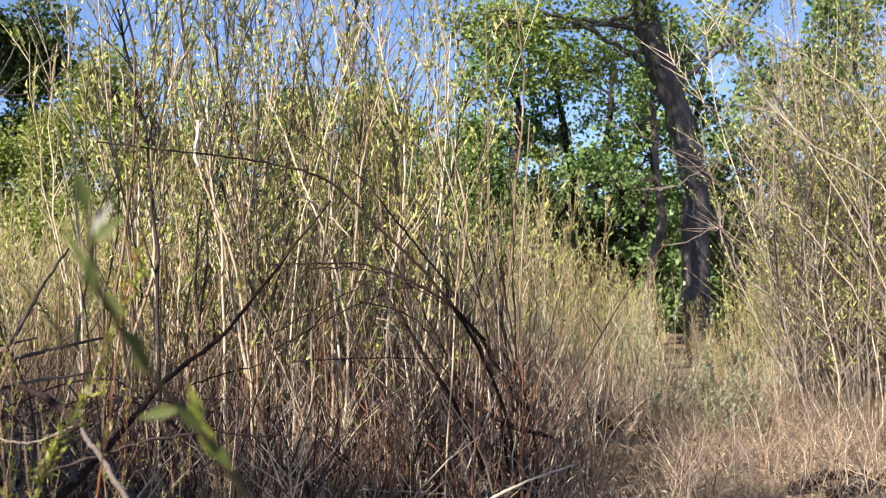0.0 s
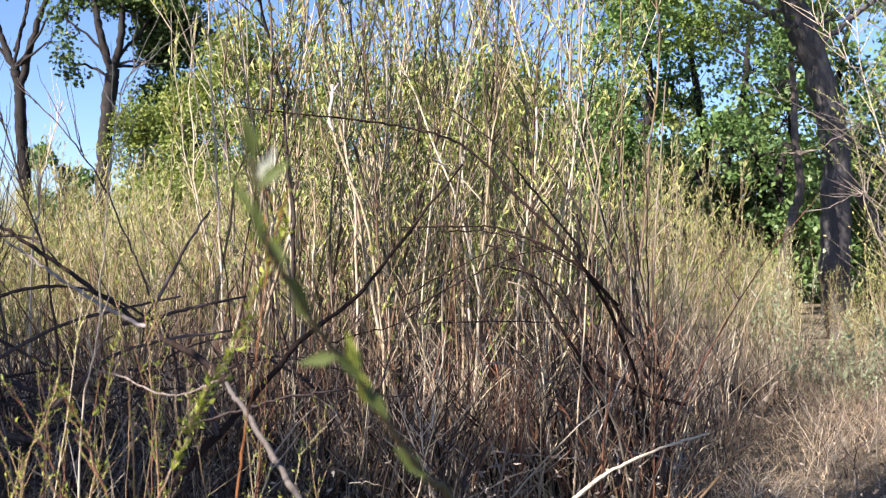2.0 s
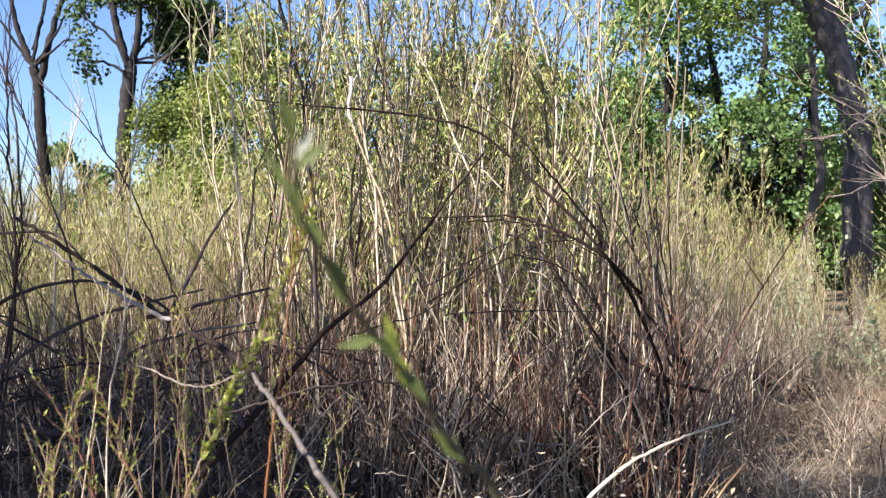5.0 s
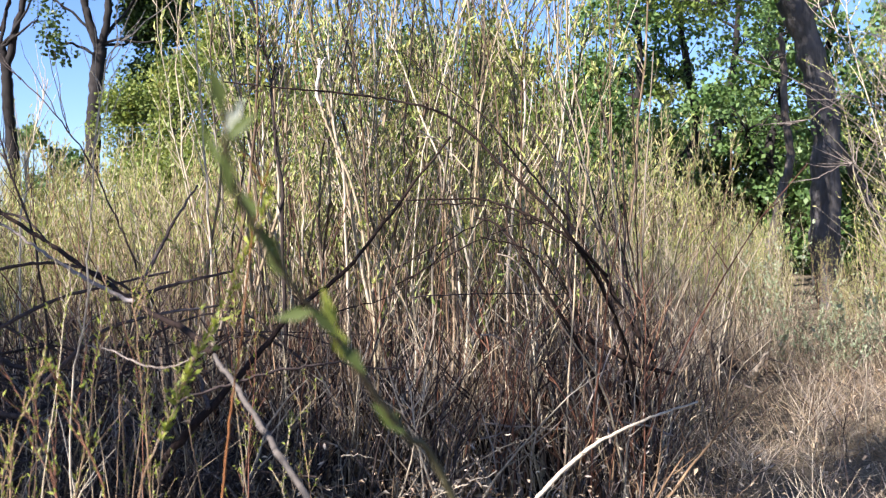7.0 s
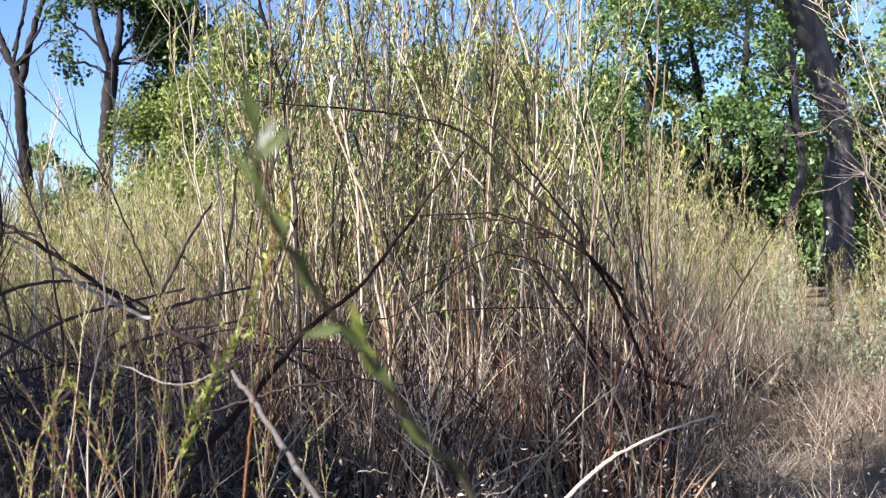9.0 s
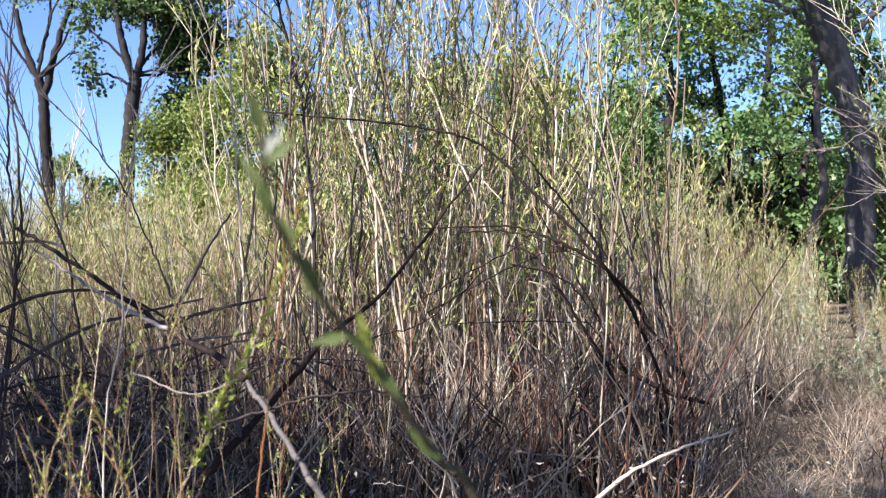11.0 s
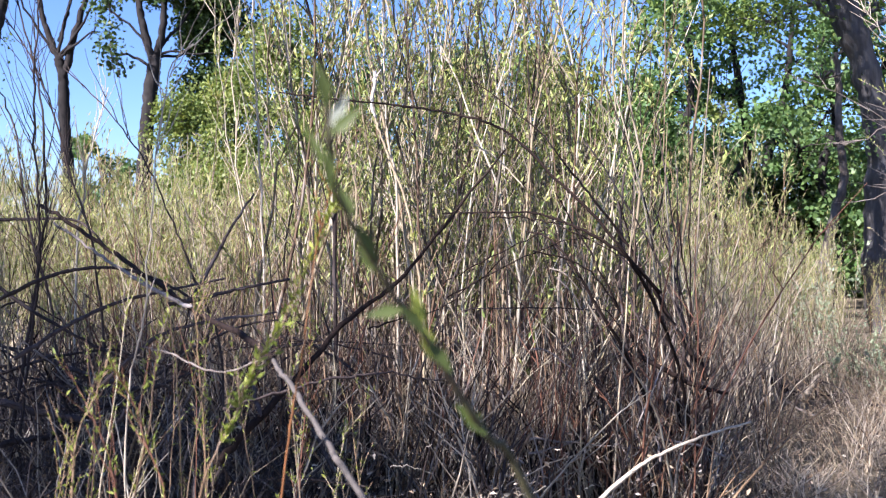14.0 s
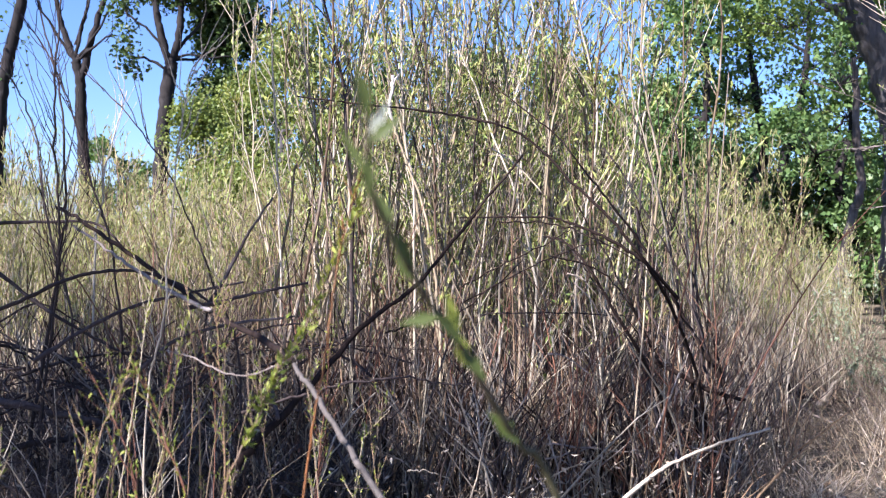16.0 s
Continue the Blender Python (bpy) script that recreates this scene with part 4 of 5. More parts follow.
for k, pts in enumerate(([(-0.283, 5.7, 1.246), (-0.072, 5.7, 1.38), (0.199, 5.7, 1.514), (0.334, 5.7, 1.603)], [(-0.258, 5.8, 1.179), (0.049, 5.8, 1.346), (0.355, 5.8, 1.491), (0.538, 5.8, 1.512)], [(-0.073, 5.9, 1.616), (0.206, 5.9, 1.615), (0.416, 5.8, 1.543), (0.648, 5.7, 1.425), (0.798, 5.7, 1.286)],
                         [(-0.663, 5.6, 1.017), (-0.486, 5.6, 1.075), (-0.249, 5.6, 1.154), (0.047, 5.6, 1.412)], [(0.683, 6, 1.715), (0.777, 6, 1.431), (0.888, 6, 1.177), (0.951, 6, 0.891)], [(0.191, 5.5, 1.443), (0.423, 5.5, 1.384), (0.607, 5.6, 1.203), (0.783, 5.7, 0.895)])):
    branch_thing("thin_branch", "thin dark bare branch bending through the thicket", [rod(pts, 0.0045, 0.0028, wobble=0.004, seed=80 + k)], ARCH_BARK, group="thin branches")
branch_thing("low_branch", "thin dark branch running low across the stems", [rod([(-1.027, 4, 0.853), (-0.922, 4.1, 0.879), (-0.744, 4.2, 0.922), (-0.556, 4.3, 0.952), (-0.43, 4.4, 0.949), (-0.297, 4.5, 0.913), (-0.177, 4.6, 0.903)], 0.007, 0.003, wobble=0.004, seed=16)], DEAD)
branch_thing("curved_stick", "pale curved stick on the undergrowth", [rod([(-1.039, 3.1, 1.184), (-0.926, 3, 1.176), (-0.819, 2.9, 1.153), (-0.743, 2.9, 1.145), (-0.662, 2.85, 1.179), (-0.623, 2.85, 1.194)], 0.0021, 0.0025, wobble=0.0012, seed=17)], GREY_WOOD, "stick")
branch_thing("level_twig", "thin dark twig running level among the stems", [rod([(-0.161, 5.6, 1.124), (0.046, 5.6, 1.14), (0.341, 5.6, 1.145), (0.648, 5.7, 1.136)], 0.004, 0.003, wobble=0.004, seed=18)], DEAD, "twig")
for k, pts in enumerate(([(-2.307, 4.6, 1.154), (-2.105, 4.6, 1.243), (-1.979, 4.6, 1.305), (-1.851, 4.7, 1.346), (-1.697, 4.7, 1.352), (-1.527, 4.6, 1.327), (-1.372, 4.5, 1.281), (-1.222, 4.4, 1.212)], [(-1.365, 4.4, 1.216), (-1.218, 4.4, 1.243), (-1.128, 4.5, 1.27), (-1.017, 4.5, 1.296), (-0.893, 4.6, 1.321)],
                         [(-2.833, 5.6, 1.556), (-2.555, 5.6, 1.565), (-2.281, 5.6, 1.573), (-2.132, 5.5, 1.539), (-1.969, 5.3, 1.455)], [(-1.297, 4.5, 1.223), (-1.254, 4.7, 1.387), (-1.215, 4.9, 1.552), (-1.141, 5, 1.7)], [(-1.968, 4.3, 0.988), (-1.82, 4.4, 1.099), (-1.64, 4.5, 1.203), (-1.425, 4.6, 1.263), (-1.226, 4.8, 1.308)],
                         [(-2.408, 4.8, 1.36), (-2.123, 4.7, 1.191), (-1.875, 4.6, 1.079), (-1.587, 4.5, 0.974)], [(-1.575, 4.2, 0.897), (-1.403, 4.3, 1.072), (-1.245, 4.4, 1.136), (-0.952, 4.6, 1.175)])):
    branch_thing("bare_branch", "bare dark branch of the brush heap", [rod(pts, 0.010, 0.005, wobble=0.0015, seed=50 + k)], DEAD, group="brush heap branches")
for k, (pts, a, b) in enumerate((([(-2.332, 5.1, 0.554), (-2.293, 5.1, 0.776), (-2.246, 5.1, 1.08), (-2.196, 5.1, 1.439), (-2.179, 5.1, 1.631), (-2.239, 5.2, 2.107), (-2.34, 5.3, 2.402), (-2.528, 5.5, 2.787)], 0.010, 0.004), ([(-1.961, 5.3, 0.928), (-2.027, 5.3, 1.468), (-2.124, 5.3, 1.765), (-2.21, 5.3, 2.057), (-2.389, 5.4, 2.404), (-2.593, 5.5, 2.654)], 0.007, 0.003),
                                 ([(-2.202, 4.9, 0.594), (-2.142, 4.9, 1.125), (-2.118, 4.9, 1.495), (-2.188, 5, 1.924), (-2.237, 5.1, 2.315), (-2.251, 5.2, 2.72)], 0.008, 0.004), ([(-2.212, 5.4, 0.474), (-2.265, 5.4, 1.085), (-2.391, 5.4, 1.548), (-2.517, 5.5, 2.049), (-2.689, 5.6, 2.328), (-2.979, 5.8, 2.604)], 0.007, 0.003),
                                 ([(-1.397, 4, 0.845), (-1.339, 4, 1.184), (-1.317, 4, 1.5), (-1.296, 4, 1.794), (-1.272, 4.1, 2.132), (-1.185, 4.1, 2.249)], 0.0045, 0.002), ([(-1.255, 4.9, 0.892), (-1.392, 4.9, 1.307), (-1.492, 4.9, 1.553), (-1.637, 5, 1.803), (-1.84, 5.1, 2.049), (-2.131, 5.2, 2.309)], 0.006, 0.003),
                                 ([(-2.759, 7, 1.428), (-2.718, 7, 1.685), (-2.707, 7, 1.905), (-2.633, 7, 2.18), (-2.595, 7.1, 2.467)], 0.008, 0.003))):
    r = np.random.default_rng(70 + k)
    bark = STRAW_WOOD if k in (4, 6) else DEAD
    if pts[0][2] > 0.02:
        pts = [(pts[0][0], pts[0][1], -0.02)] + pts
    ob = thing("bare_willow", "tall thin bare willow standing at the edge of the brush", "willow", "bare willows")
    stem = part("stem", [rod(pts, a, b, 6, 6, 0.004, 70 + k)], bark, ob)
    for tw in side_twigs(r, curve_through(pts, 6)[None], 6 if k == 5 else 10 if k == 4 else 26, 0.35, 0.98, 0.15, 0.65, out=0.4, s=6)[0]:
        tw[1:] += np.cumsum(r.normal(0, 0.008, (5, 3)), 0)
        part("twig", [tubes(tw[None], np.linspace(0.0026, 0.001, 6)[None], 4)], bark, stem)


def leafy_shoot(label, pts, a, b, mat, seed, n, leaf=(0.010, 0.025), u0=0.3, leaf_mat=None):
    """A shoot with small fresh leaves along it."""
    r = np.random.default_rng(seed)
    if pts[0][2] > 0.02:
        k = 0.6 * min(pts[0][2] / (pts[1][2] - pts[0][2]), 4.0)
        foot = (pts[0][0] - k * (pts[1][0] - pts[0][0]), pts[0][1], -0.02)
        pts = [foot, tuple(0.5 * (np.array(foot) + np.array(pts[0])))] + pts
        u0 = 1 - (1 - u0) * 0.88
    ob = thing("leafy_shoot", label, "shoot", "leafy shoots", tuple(pts[0]))
    off = np.array(pts[0])
    pts = [tuple(np.array(p) - off) for p in pts]
    path = curve_through(pts, 6)[None]
    tw, _ = side_twigs(r, path, 7, u0, 0.95, 0.05, 0.2)
    part("stem", [rod(pts, a, b, 6, 6, 0.002, seed), tubes(tw, np.linspace(0.0018, 0.0009, 4)[None] * np.ones((7, 1)), 3)], mat, ob)
    part("foliage", [leaf_spray(r, path, n, u0, *leaf, 0.28, True), leaf_spray(r, tw, 6, 0.1, *leaf, 0.28, True)], leaf_mat or FRESH_LEAF, ob, smooth=False)["kind"] = "stuff"


leafy_shoot("reddish young shoot with small leaves", [(-0.489, 2.35, 0.927), (-0.458, 2.3, 1.137), (-0.433, 2.28, 1.275), (-0.411, 2.25, 1.435), (-0.382, 2.2, 1.555), (-0.356, 2.2, 1.649)], 0.0034, 0.0012, ORANGE_STEM, 1, 16, u0=0.7)
leafy_shoot("pale shoot tufted with fresh yellow-green leaves", [(-0.661, 2.3, 0.94), (-0.594, 2.3, 1.103), (-0.546, 2.3, 1.22), (-0.481, 2.3, 1.338), (-0.416, 2.3, 1.488), (-0.363, 2.3, 1.605)], 0.0028, 0.0012, OCHRE_STEM, 2, 230, leaf=(0.012, 0.034), u0=0.3)
for k, pts in enumerate(([(-1.059, 2.6, 0.859), (-1.047, 2.6, 1.014), (-0.992, 2.6, 1.141), (-0.971, 2.6, 1.212)], [(-0.978, 2.7, 0.822), (-1.01, 2.7, 0.966), (-1.064, 2.7, 1.081), (-1.125, 2.7, 1.196)], [(-1.007, 2.9, 0.77), (-0.963, 2.9, 0.99), (-0.942, 2.9, 1.178), (-0.92, 2.9, 1.303)],
                         [(-0.827, 3, 0.75), (-0.839, 3, 0.976), (-0.859, 3, 1.232), (-0.873, 3, 1.361)], [(-0.794, 2.5, 0.879), (-0.837, 2.5, 1.012), (-0.873, 2.5, 1.119), (-0.922, 2.5, 1.212)], [(-1.208, 3.1, 0.712), (-1.186, 3.1, 0.981), (-1.173, 3.1, 1.199)], [(-0.956, 3.2, 0.695), (-0.97, 3.2, 1.039), (-1, 3.2, 1.279), (-1.041, 3.3, 1.429)])):
    leafy_shoot("thin young shoot with scattered small green leaves", pts, 0.0036, 0.0012, (OCHRE_STEM, RED_STEM, STEM)[k % 3], 10 + k, 40)

r = np.random.default_rng(33)
for k in range(21):
    x, y = r.uniform(-1.5, -0.4), r.uniform(2.7, 4.2)
    h, lx = r.uniform(0.8, 1.45), r.normal(0, 0.1)
    leafy_shoot("thin young shoot with scattered small green leaves", [(x, y, -0.02), (x + lx * 0.4 + r.normal(0, 0.02), y, h * 0.4), (x + lx * 0.8 + r.normal(0, 0.02), y + 0.03, h * 0.75), (x + lx * 1.4, y + 0.05, h)],
                0.0034, 0.001, (STEM, RED_STEM, OCHRE_STEM, STEM, FIELD_STEM)[k % 5], 340 + k, (34, 8)[k % 2], u0=0.45)

# ---- undergrowth ----
def undergrowth(name, label, seed, n, box, height, thick, mat, droop=0.5, keep=None, single=0, forks=0, crook=0.012, tuft=0, tones=(GREY_WOOD, STEM, DEAD, GREY_WOOD, DEAD, STEM, STRAW_WOOD)):
    """Dead grass and brush, standing and fallen, over a stretch of ground."""
    r = np.random.default_rng(seed)
    x, y = r.uniform(box[0], box[1], n), r.uniform(box[2], box[3], n)
    if tuft:
        k = np.arange(n) // tuft
        x, y = x[k] + r.normal(0, 0.07, n), y[k] + r.normal(0, 0.07, n)
    if keep:
        ok = keep(x, y)
        x, y = x[ok], y[ok]
        n = len(x)
    h = height[0] + (height[1] - height[0]) * r.uniform(0, 1, n) ** 1.8
    az, tilt = r.uniform(0, 2 * np.pi, n), np.abs(r.normal(0, droop, n))
    out = np.stack([np.cos(az) * np.sin(tilt), np.sin(az) * np.sin(tilt), np.cos(tilt).clip(0.05)], -1)
    s = 5 + 2 * (forks > 0)
    t = np.linspace(0, 1, s)[None, :, None]
    p = np.stack([x, y, 0 * x], -1)[:, None] + (out[:, None] * t + np.stack([np.cos(az), np.sin(az), -0.6 + 0 * az], -1)[:, None] * 0.35 * r.uniform(0, 1, (n, 1, 1)) * t**2) * h[:, None, None]
    p[:, 1:] += np.cumsum(r.normal(0, crook, (n, s - 1, 3)), 1) if forks else r.normal(0, crook, (n, s - 1, 3))
    p[..., 2] = np.maximum(p[..., 2], -0.02)
    rad = np.linspace(1, 0.3, s)[None] * r.uniform(*thick, (n, 1))
    order = np.argsort(p[:, 0, 1])
    near, rest = order[:single], order[single:]
    ob = thing(name, label, "undergrowth")
    for k in near:
        own = [tubes(p[k:k + 1], rad[k:k + 1] * 1.15, 5)]
        if forks:
            own.append(tubes(side_twigs(r, p[k:k + 1], forks, 0.2, 0.9, 0.1, 0.4, 0.7, out=0.8)[0], np.linspace(0.55, 0.25, 4)[None] * rad[k, :1] * np.ones((forks, 1)), 4))
        part("dry_stem", own, tones[int(k) % len(tones)], ob)
    made = [tubes(p[rest], rad[rest], 3)]
    if forks:
        tw, idx = side_twigs(r, p[rest], forks, 0.2, 0.9, 0.08, 0.4, 0.7, out=0.8)
        made.append(tubes(tw, np.linspace(0.6, 0.25, 4)[None] * rad[rest][idx, :1], 3))
    part("brush_rest", made, mat, ob)["kind"] = "stuff"


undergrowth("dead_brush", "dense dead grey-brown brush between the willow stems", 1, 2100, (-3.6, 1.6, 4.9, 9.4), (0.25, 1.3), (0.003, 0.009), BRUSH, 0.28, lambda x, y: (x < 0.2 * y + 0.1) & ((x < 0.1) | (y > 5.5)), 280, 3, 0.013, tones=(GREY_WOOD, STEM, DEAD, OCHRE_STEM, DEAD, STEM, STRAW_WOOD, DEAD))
undergrowth("dry_grass", "dry straw-coloured grass over the clearing", 2, 7500, (-1.0, 8.5, 4.5, 16.0), (0.05, 0.5), (0.0016, 0.004), STRAW, 0.8, lambda x, y: (x > 0.16 * y) & (x < 0.62 * y), 250)
undergrowth("dry_weeds", "low dry branching weeds over the clearing", 12, 900, (0.9, 5.6, 5.8, 11.0), (0.08, 0.5), (0.001, 0.0026), BRUSH, 0.5, lambda x, y: (x > 0.17 * y) & (x < 0.6 * y), 140, 3, 0.01, tones=(STRAW_WOOD, GREY_WOOD, FIELD_STEM))
# low dark canes, added to make the thicket's foot look shaded
undergrowth("dead_canes", "short dead canes, dark-coloured to deepen the shade in the thicket", 8, 760, (-3.0, 1.3, 5.6, 8.2), (0.4, 1.4), (0.0035, 0.009), DARK_CANE, 0.16, lambda x, y: x < 0.2 * y, 200, 3, 0.011, tones=(DEAD, RED_STEM, ARCH_BARK, STEM))
undergrowth("broken_stalks", "short pale broken stalks standing in the dark brush", 9, 800, (-2.6, 1.5, 5.3, 8.2), (0.15, 0.9), (0.0026, 0.006), PALE_STRAW, 0.3, lambda x, y: (x < 0.2 * y + 0.1) & ((x < 0.1) | (y > 5.6)), 160, 1, 0.012, tones=(STRAW_WOOD, FIELD_STEM, STEM))
undergrowth("tall_grass", "tall pale dry grass round the willow shrubs", 4, 2600, (0.8, 7.5, 8.2, 13.5), (0.2, 1.3), (0.002, 0.0045), PALE_STRAW, 0.32, lambda x, y: (x > 0.15 * y) & (x < 0.56 * y) & ((x < 0.22 * y) | (y > 10.2)) & ((x < 0.33 * y) | (x > 0.4 * y)), 200)
undergrowth("tall_grass", "tall pale dry stalks among the yellow-green shrubs", 14, 1500, (0.5, 3.8, 8.6, 11.8), (0.4, 1.75), (0.002, 0.0048), PALE_STRAW, 0.14, lambda x, y: (x > 0.08 * y) & (x < 0.25 * y), 120, 1, 0.012, tones=(STRAW_WOOD, FIELD_STEM))
undergrowth("dead_brush", "tangle of dead twigs in the brush heap, shade in their colour", 7, 2600, (-3.3, -0.9, 4.5, 6.3), (0.3, 1.0), (0.0015, 0.004), SHADE_TWIG, 1.0, None, 120, 2, 0.014, tones=(DEAD, ARCH_BARK))
undergrowth("dry_grass", "dry straw and litter in the brush", 3, 3500, (-5.5, 2.0, 4.2, 11.0), (0.08, 0.4), (0.0016, 0.0036), STRAW, 1.0, lambda x, y: x > -0.52 * y)

undergrowth("young_canes", "thin upright reddish-brown canes crowding the thicket's foot", 21, 900, (-2.6, 1.5, 5.5, 8.4), (0.7, 2.2), (0.0026, 0.007), CANE, 0.11, lambda x, y: (x < 0.2 * y) & (x > -0.33 * y), 240, 3, 0.010, tones=(STEM, DEAD, FIELD_STEM, RED_STEM, STEM, OCHRE_STEM))
undergrowth("dead_stalks", "thin bare dead stalks standing in the clearing grass", 22, 260, (0.9, 3.3, 6.2, 9.6), (0.3, 1.2), (0.0016, 0.004), CANE, 0.13, lambda x, y: (x > 0.15 * y) & (x < 0.235 * y), 160, 3, 0.010, tones=(DEAD, STEM, GREY_WOOD, OCHRE_STEM))
undergrowth("dry_forbs", "dense tufts of dry brown weeds over the clearing", 23, 2000, (0.7, 7.2, 4.9, 12.5), (0.06, 0.34), (0.0018, 0.0042), FORB, 0.6, lambda x, y: (x > 0.14 * y) & (x < 0.62 * y), 200, 3, 0.010, 7, (FIELD_STEM, GREY_WOOD, DEAD, OCHRE_STEM, STRAW_WOOD))
undergrowth("tall_weeds", "tall tufts of dry branching weeds beside the clearing", 24, 1400, (1.8, 7.8, 6.9, 12.0), (0.2, 0.85), (0.0016, 0.0042), FORB, 0.3, lambda x, y: (x > 0.33 * y) & (x < 0.66 * y), 200, 3, 0.010, 5, (FIELD_STEM, GREY_WOOD, DEAD, STRAW_WOOD, OCHRE_STEM))
undergrowth("broken_stalks", "pale and dark broken stalks standing before the brush heap", 25, 300, (-3.6, -1.1, 4.2, 6.4), (0.25, 0.95), (0.0022, 0.005), PALE_STRAW, 0.22, lambda x, y: x > -0.6 * y, 160, 1, 0.010, tones=(STRAW_WOOD, GREY_WOOD, STEM, FIELD_STEM, DEAD))
undergrowth("dead_stalks", "tall thin tan and dark stalks at the thicket's edge", 26, 300, (0.7, 3.0, 6.8, 9.6), (0.6, 1.8), (0.003, 0.0065), CANE, 0.11, lambda x, y: (x > 0.11 * y) & (x < 0.27 * y), 200, 4, 0.012, tones=(FIELD_STEM, DEAD, STEM, OCHRE_STEM, STRAW_WOOD, DEAD))
undergrowth("broken_stalks", "thick pale and dark dead stalks in the thicket's foot", 27, 260, (-2.4, 1.3, 5.2, 6.6), (0.3, 1.1), (0.003, 0.007), PALE_STRAW, 0.25, lambda x, y: (x < 0.2 * y) & ((x < 0.1) | (y > 5.5)), 200, 2, 0.012, tones=(STRAW_WOOD, DEAD, GREY_WOOD, ARCH_BARK, FIELD_STEM))
undergrowth("dead_stalks", "short pale upright dead stalks before the brush heap", 28, 22, (-2.05, -1.3, 4.1, 4.9), (0.6, 0.98), (0.0035, 0.0055), STRAW, 0.07, None, 22, 1, 0.008, tones=(STRAW_WOOD, GREY_WOOD, STRAW_WOOD, FIELD_STEM))


def brush_heap(name, label, seed, n, box, length, thick, mat, group):
    """A loose heap of dead branches lying across one another; each branch is a part."""
    r = np.random.default_rng(seed)
    ob = thing(name, label, "brush heap", group, (0.5 * (box[0] + box[1]), 0.5 * (box[2] + box[3]), 0))
    sx, sy = 0.5 * (box[1] - box[0]), 0.5 * (box[3] - box[2])
    for k in range(n):
        c = np.array([r.uniform(-sx, sx), r.uniform(-sy, sy), box[4] * r.uniform(0, 1) ** 1.6])
        az, el, ln = r.uniform(0, np.pi), r.normal(0, 0.28), r.uniform(*length)
        d = np.array([np.cos(az) * np.cos(el), 0.6 * np.sin(az) * np.cos(el), np.sin(el)]) * ln * 0.5
        sag = np.array([r.normal(0, 0.06), r.normal(0, 0.06), r.normal(0.08, 0.1)]) * ln
        pts = [c - d, c - 0.35 * d + sag * 0.8, c + 0.35 * d + sag, c + d]
        pts = [(p[0], p[1], max(p[2], 0.01)) for p in pts]
        t = r.uniform(*thick)
        part("branch", [rod(pts, t, t * 0.45, 5, 4, 0.004, seed + k)], mat, ob)


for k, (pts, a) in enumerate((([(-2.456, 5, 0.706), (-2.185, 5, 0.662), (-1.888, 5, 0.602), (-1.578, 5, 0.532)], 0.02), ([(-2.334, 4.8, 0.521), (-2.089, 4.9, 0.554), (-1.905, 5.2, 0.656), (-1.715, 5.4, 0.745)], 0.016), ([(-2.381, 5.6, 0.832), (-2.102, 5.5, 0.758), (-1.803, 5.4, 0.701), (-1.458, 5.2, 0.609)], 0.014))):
    branch_thing("dead_log", "weathered log lying in the brush heap, colour darkened for shade", [rod(pts, a, a * 0.6, 9, 6, 0.006, 360 + k)], DEAD, "log", "dead logs")
brush_heap("brush_heap", "heap of dead branches in the shade, which also darkens their colour", 300, 210, (-3.1, -0.9, 4.4, 6.2, 0.85), (0.4, 1.6), (0.003, 0.011), DEAD, "brush heaps")
brush_heap("brush_heap", "fallen grey sticks strewn under the thicket", 301, 80, (-1.3, 1.3, 5.6, 7.6, 0.5), (0.3, 1.0), (0.003, 0.008), GREY_WOOD, "brush heaps")
brush_heap("brush_heap", "bleached twigs strewn under the thicket", 302, 34, (-2.2, 0.2, 4.9, 6.4, 0.55), (0.2, 0.6), (0.002, 0.004), STRAW_WOOD, "brush heaps")
brush_heap("brush_heap", "dead sticks lying in the clearing grass", 303, 30, (1.6, 4.6, 6.5, 12.0, 0.12), (0.3, 1.0), (0.003, 0.008), DEAD, "brush heaps")

def litter(name, label, seed, n, box, keep, top, size=(0.015, 0.045)):
    """Curled dry leaves caught in the brush and lying on the ground."""
    r = np.random.default_rng(seed)
    p = np.stack([r.uniform(box[0], box[1], n), r.uniform(box[2], box[3], n), 0.02 + top * r.uniform(0, 1, n) ** 3], -1)
    p = p[keep(p[:, 0], p[:, 1])]
    way = unit(r.normal(0, 1, p.shape) * [1, 1, 0.5])
    ln = r.uniform(*size, len(p))
    v, q = leaves(p, way, unit(r.normal(0, 1, p.shape) + [0, 0, 0.6]), ln, ln * r.uniform(0.2, 0.5, len(p)), True, 0.45)
    tagged(part(name, [(v, q)], DRY_LEAF, smooth=False), label, "leaf litter", kind="stuff")


litter("leaf_litter", "curled dry leaves caught in the dead brush", 5, 5000, (-3.2, 1.8, 4.4, 8.0), lambda x, y: x < 0.2 * y + 0.2, 0.7)
litter("leaf_litter", "brown dry leaves lying under the brush heap", 7, 4500, (-3.4, 0.4, 3.8, 6.4), lambda x, y: x > -0.6 * y, 0.35, (0.02, 0.06))
litter("leaf_litter", "dry leaves scattered over the clearing", 6, 8000, (0.6, 7.0, 4.5, 13.0), lambda x, y: (x > 0.15 * y) & (x < 0.62 * y), 0.3, (0.014, 0.045))

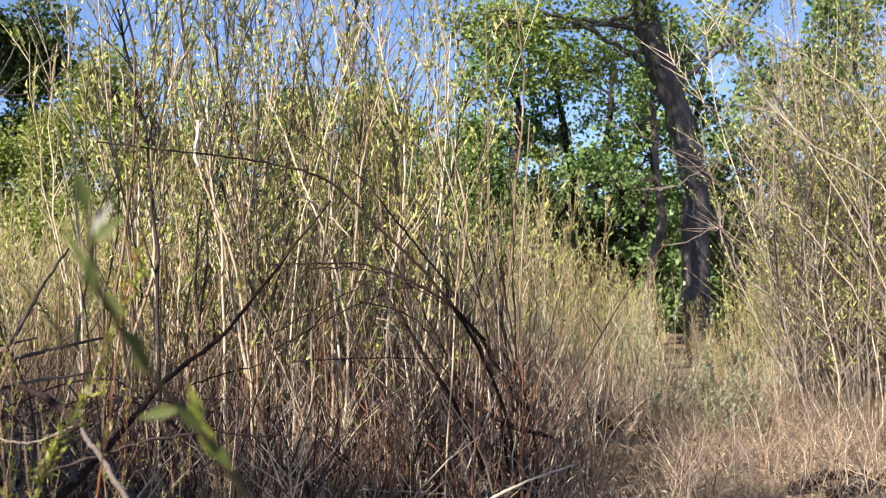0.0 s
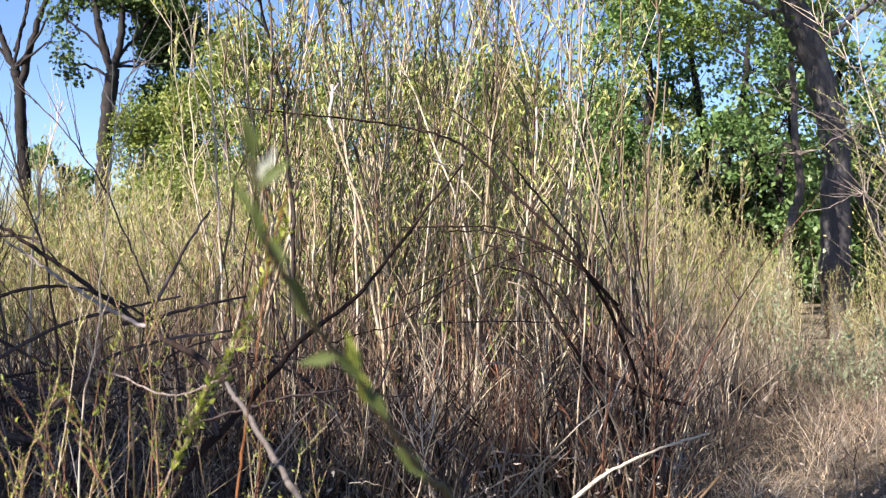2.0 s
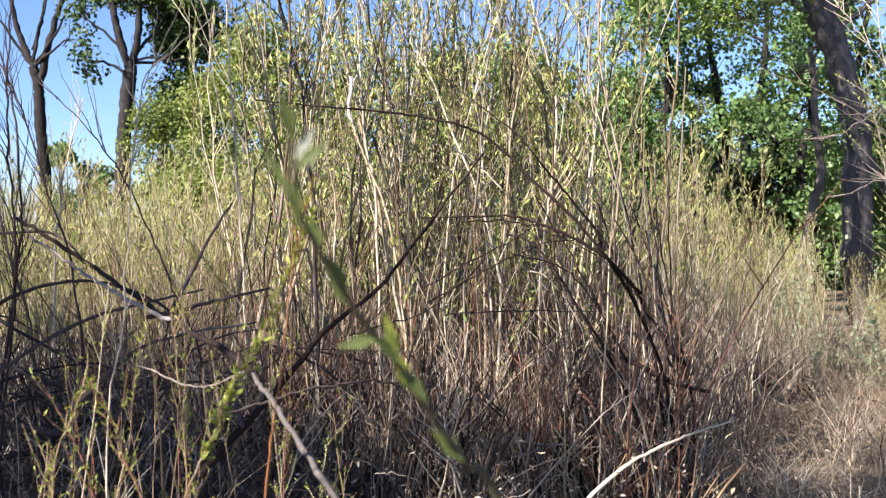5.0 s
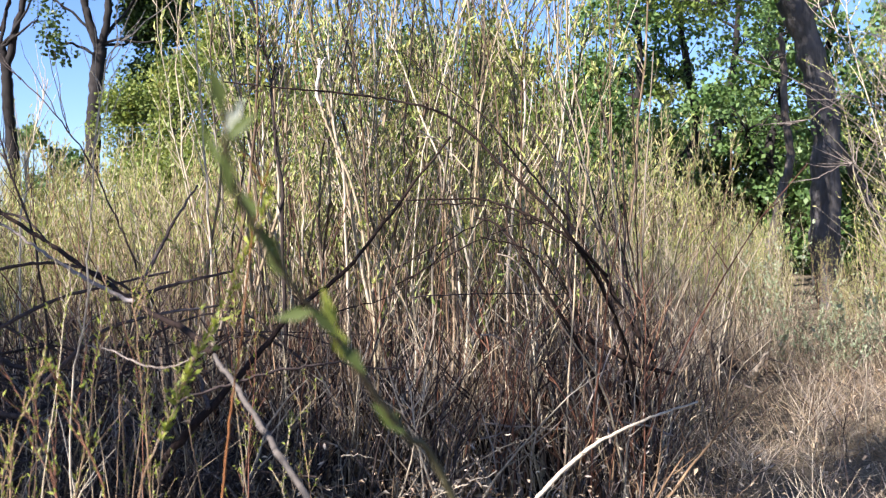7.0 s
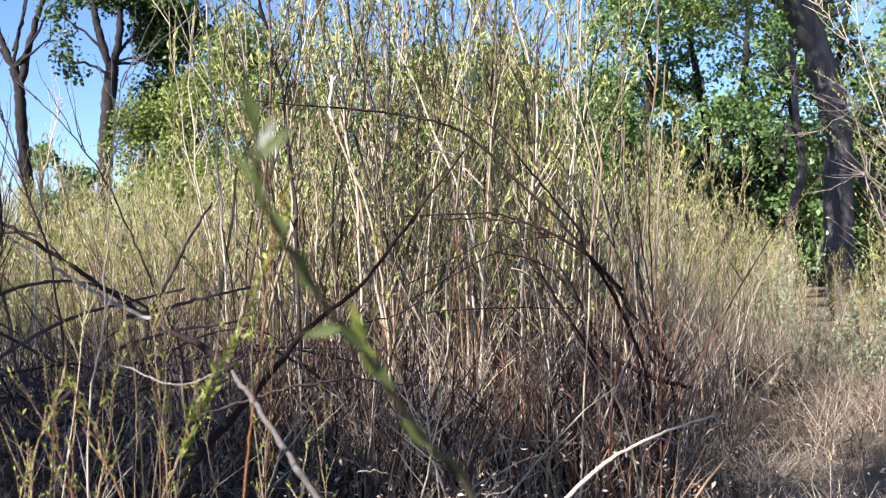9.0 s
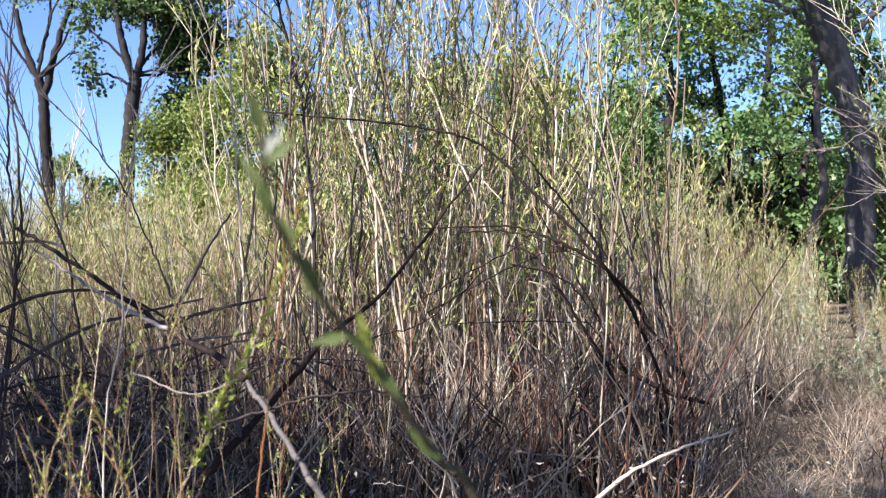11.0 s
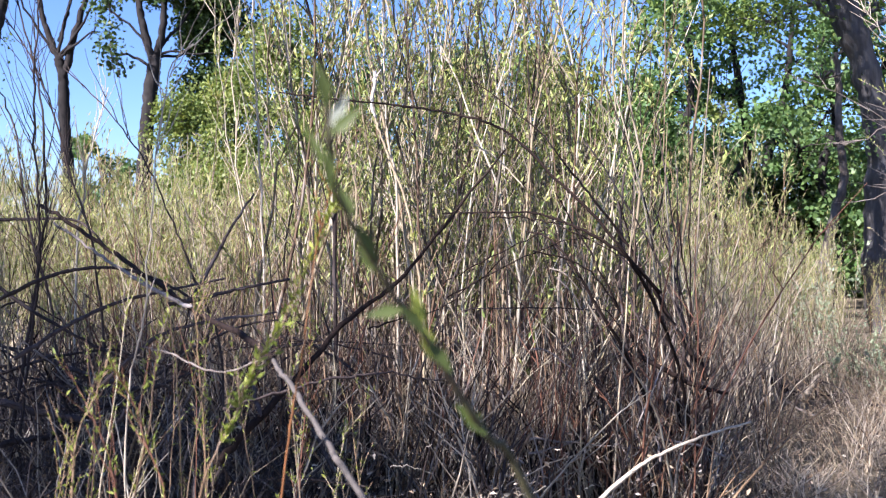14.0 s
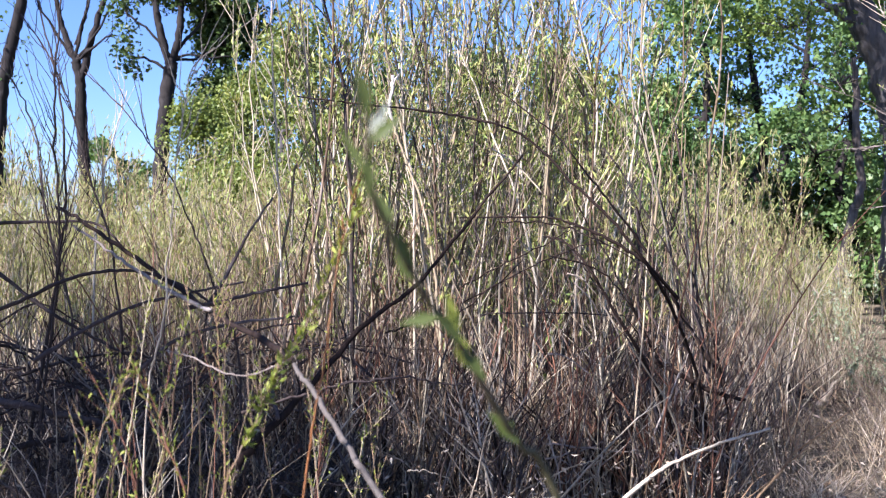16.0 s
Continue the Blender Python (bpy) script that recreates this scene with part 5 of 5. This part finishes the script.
# ---- the near twig ----
def near_twig():
    ob = thing("willow_twig", "green-barked willow twig with small opening leaves close to the lens", "twig", at=(0, 0, 0))
    stem = [(0.02, 1.12, 1.237), (-0.036, 1.05, 1.334), (-0.071, 1, 1.394), (-0.094, 0.96, 1.44), (-0.113, 0.93, 1.469), (-0.133, 0.89, 1.505), (-0.151, 0.86, 1.543), (-0.162, 0.83, 1.576), (-0.163, 0.81, 1.599), (-0.161, 0.8, 1.617), (-0.165, 0.79, 1.647)]
    stem = [(0.42, 1.75, -0.02), (0.30, 1.45, 0.55)] + stem
    part("stem", [rod(stem, 0.0044, 0.0023, 8, 6, 0.0006, 3)], TWIG_BARK, ob)
    for pts, w, mat in (([(-0.16, 0.8, 1.614), (-0.146, 0.79, 1.638)], 0.0065, SILVER_LEAF), ([(-0.161, 0.8, 1.607), (-0.135, 0.79, 1.629)], 0.008, TWIG_LEAF), ([(-0.16, 0.79, 1.625), (-0.168, 0.78, 1.664)], 0.009, TWIG_LEAF),
                        ([(-0.163, 0.82, 1.578), (-0.188, 0.82, 1.628)], 0.005, TWIG_LEAF), ([(-0.11, 0.93, 1.468), (-0.147, 0.92, 1.463)], 0.009, TWIG_LEAF), ([(-0.098, 0.95, 1.441), (-0.105, 0.94, 1.49)], 0.010, FRESH_LEAF), ([(-0.135, 0.9, 1.5), (-0.149, 0.9, 1.524)], 0.008, TWIG_LEAF),
                        ([(-0.038, 1.04, 1.337), (-0.068, 1.03, 1.371)], 0.012, TWIG_LEAF), ([(-0.089, 0.97, 1.419), (-0.099, 0.96, 1.456)], 0.011, FRESH_LEAF), ([(-0.151, 0.86, 1.543), (-0.16, 0.86, 1.573)], 0.009, TWIG_LEAF), ([(-0.152, 0.86, 1.545), (-0.126, 0.88, 1.508)], 0.0085, TWIG_LEAF), ([(-0.118, 0.92, 1.474), (-0.088, 0.93, 1.444)], 0.0085, TWIG_LEAF), ([(-0.095, 0.96, 1.438), (-0.068, 0.96, 1.408)], 0.0095, TWIG_LEAF), ([(-0.163, 0.8, 1.6), (-0.158, 0.8, 1.562)], 0.007, TWIG_LEAF)):
        a, b = np.array(pts)
        v, q = leaves(a[None], (b - a)[None], np.array([[0.3, -1.0, 0.4]]), [np.linalg.norm(b - a)], [w * 1.45], True, 0.2)
        part("leaf", [(v, q)], mat, ob)


near_twig()
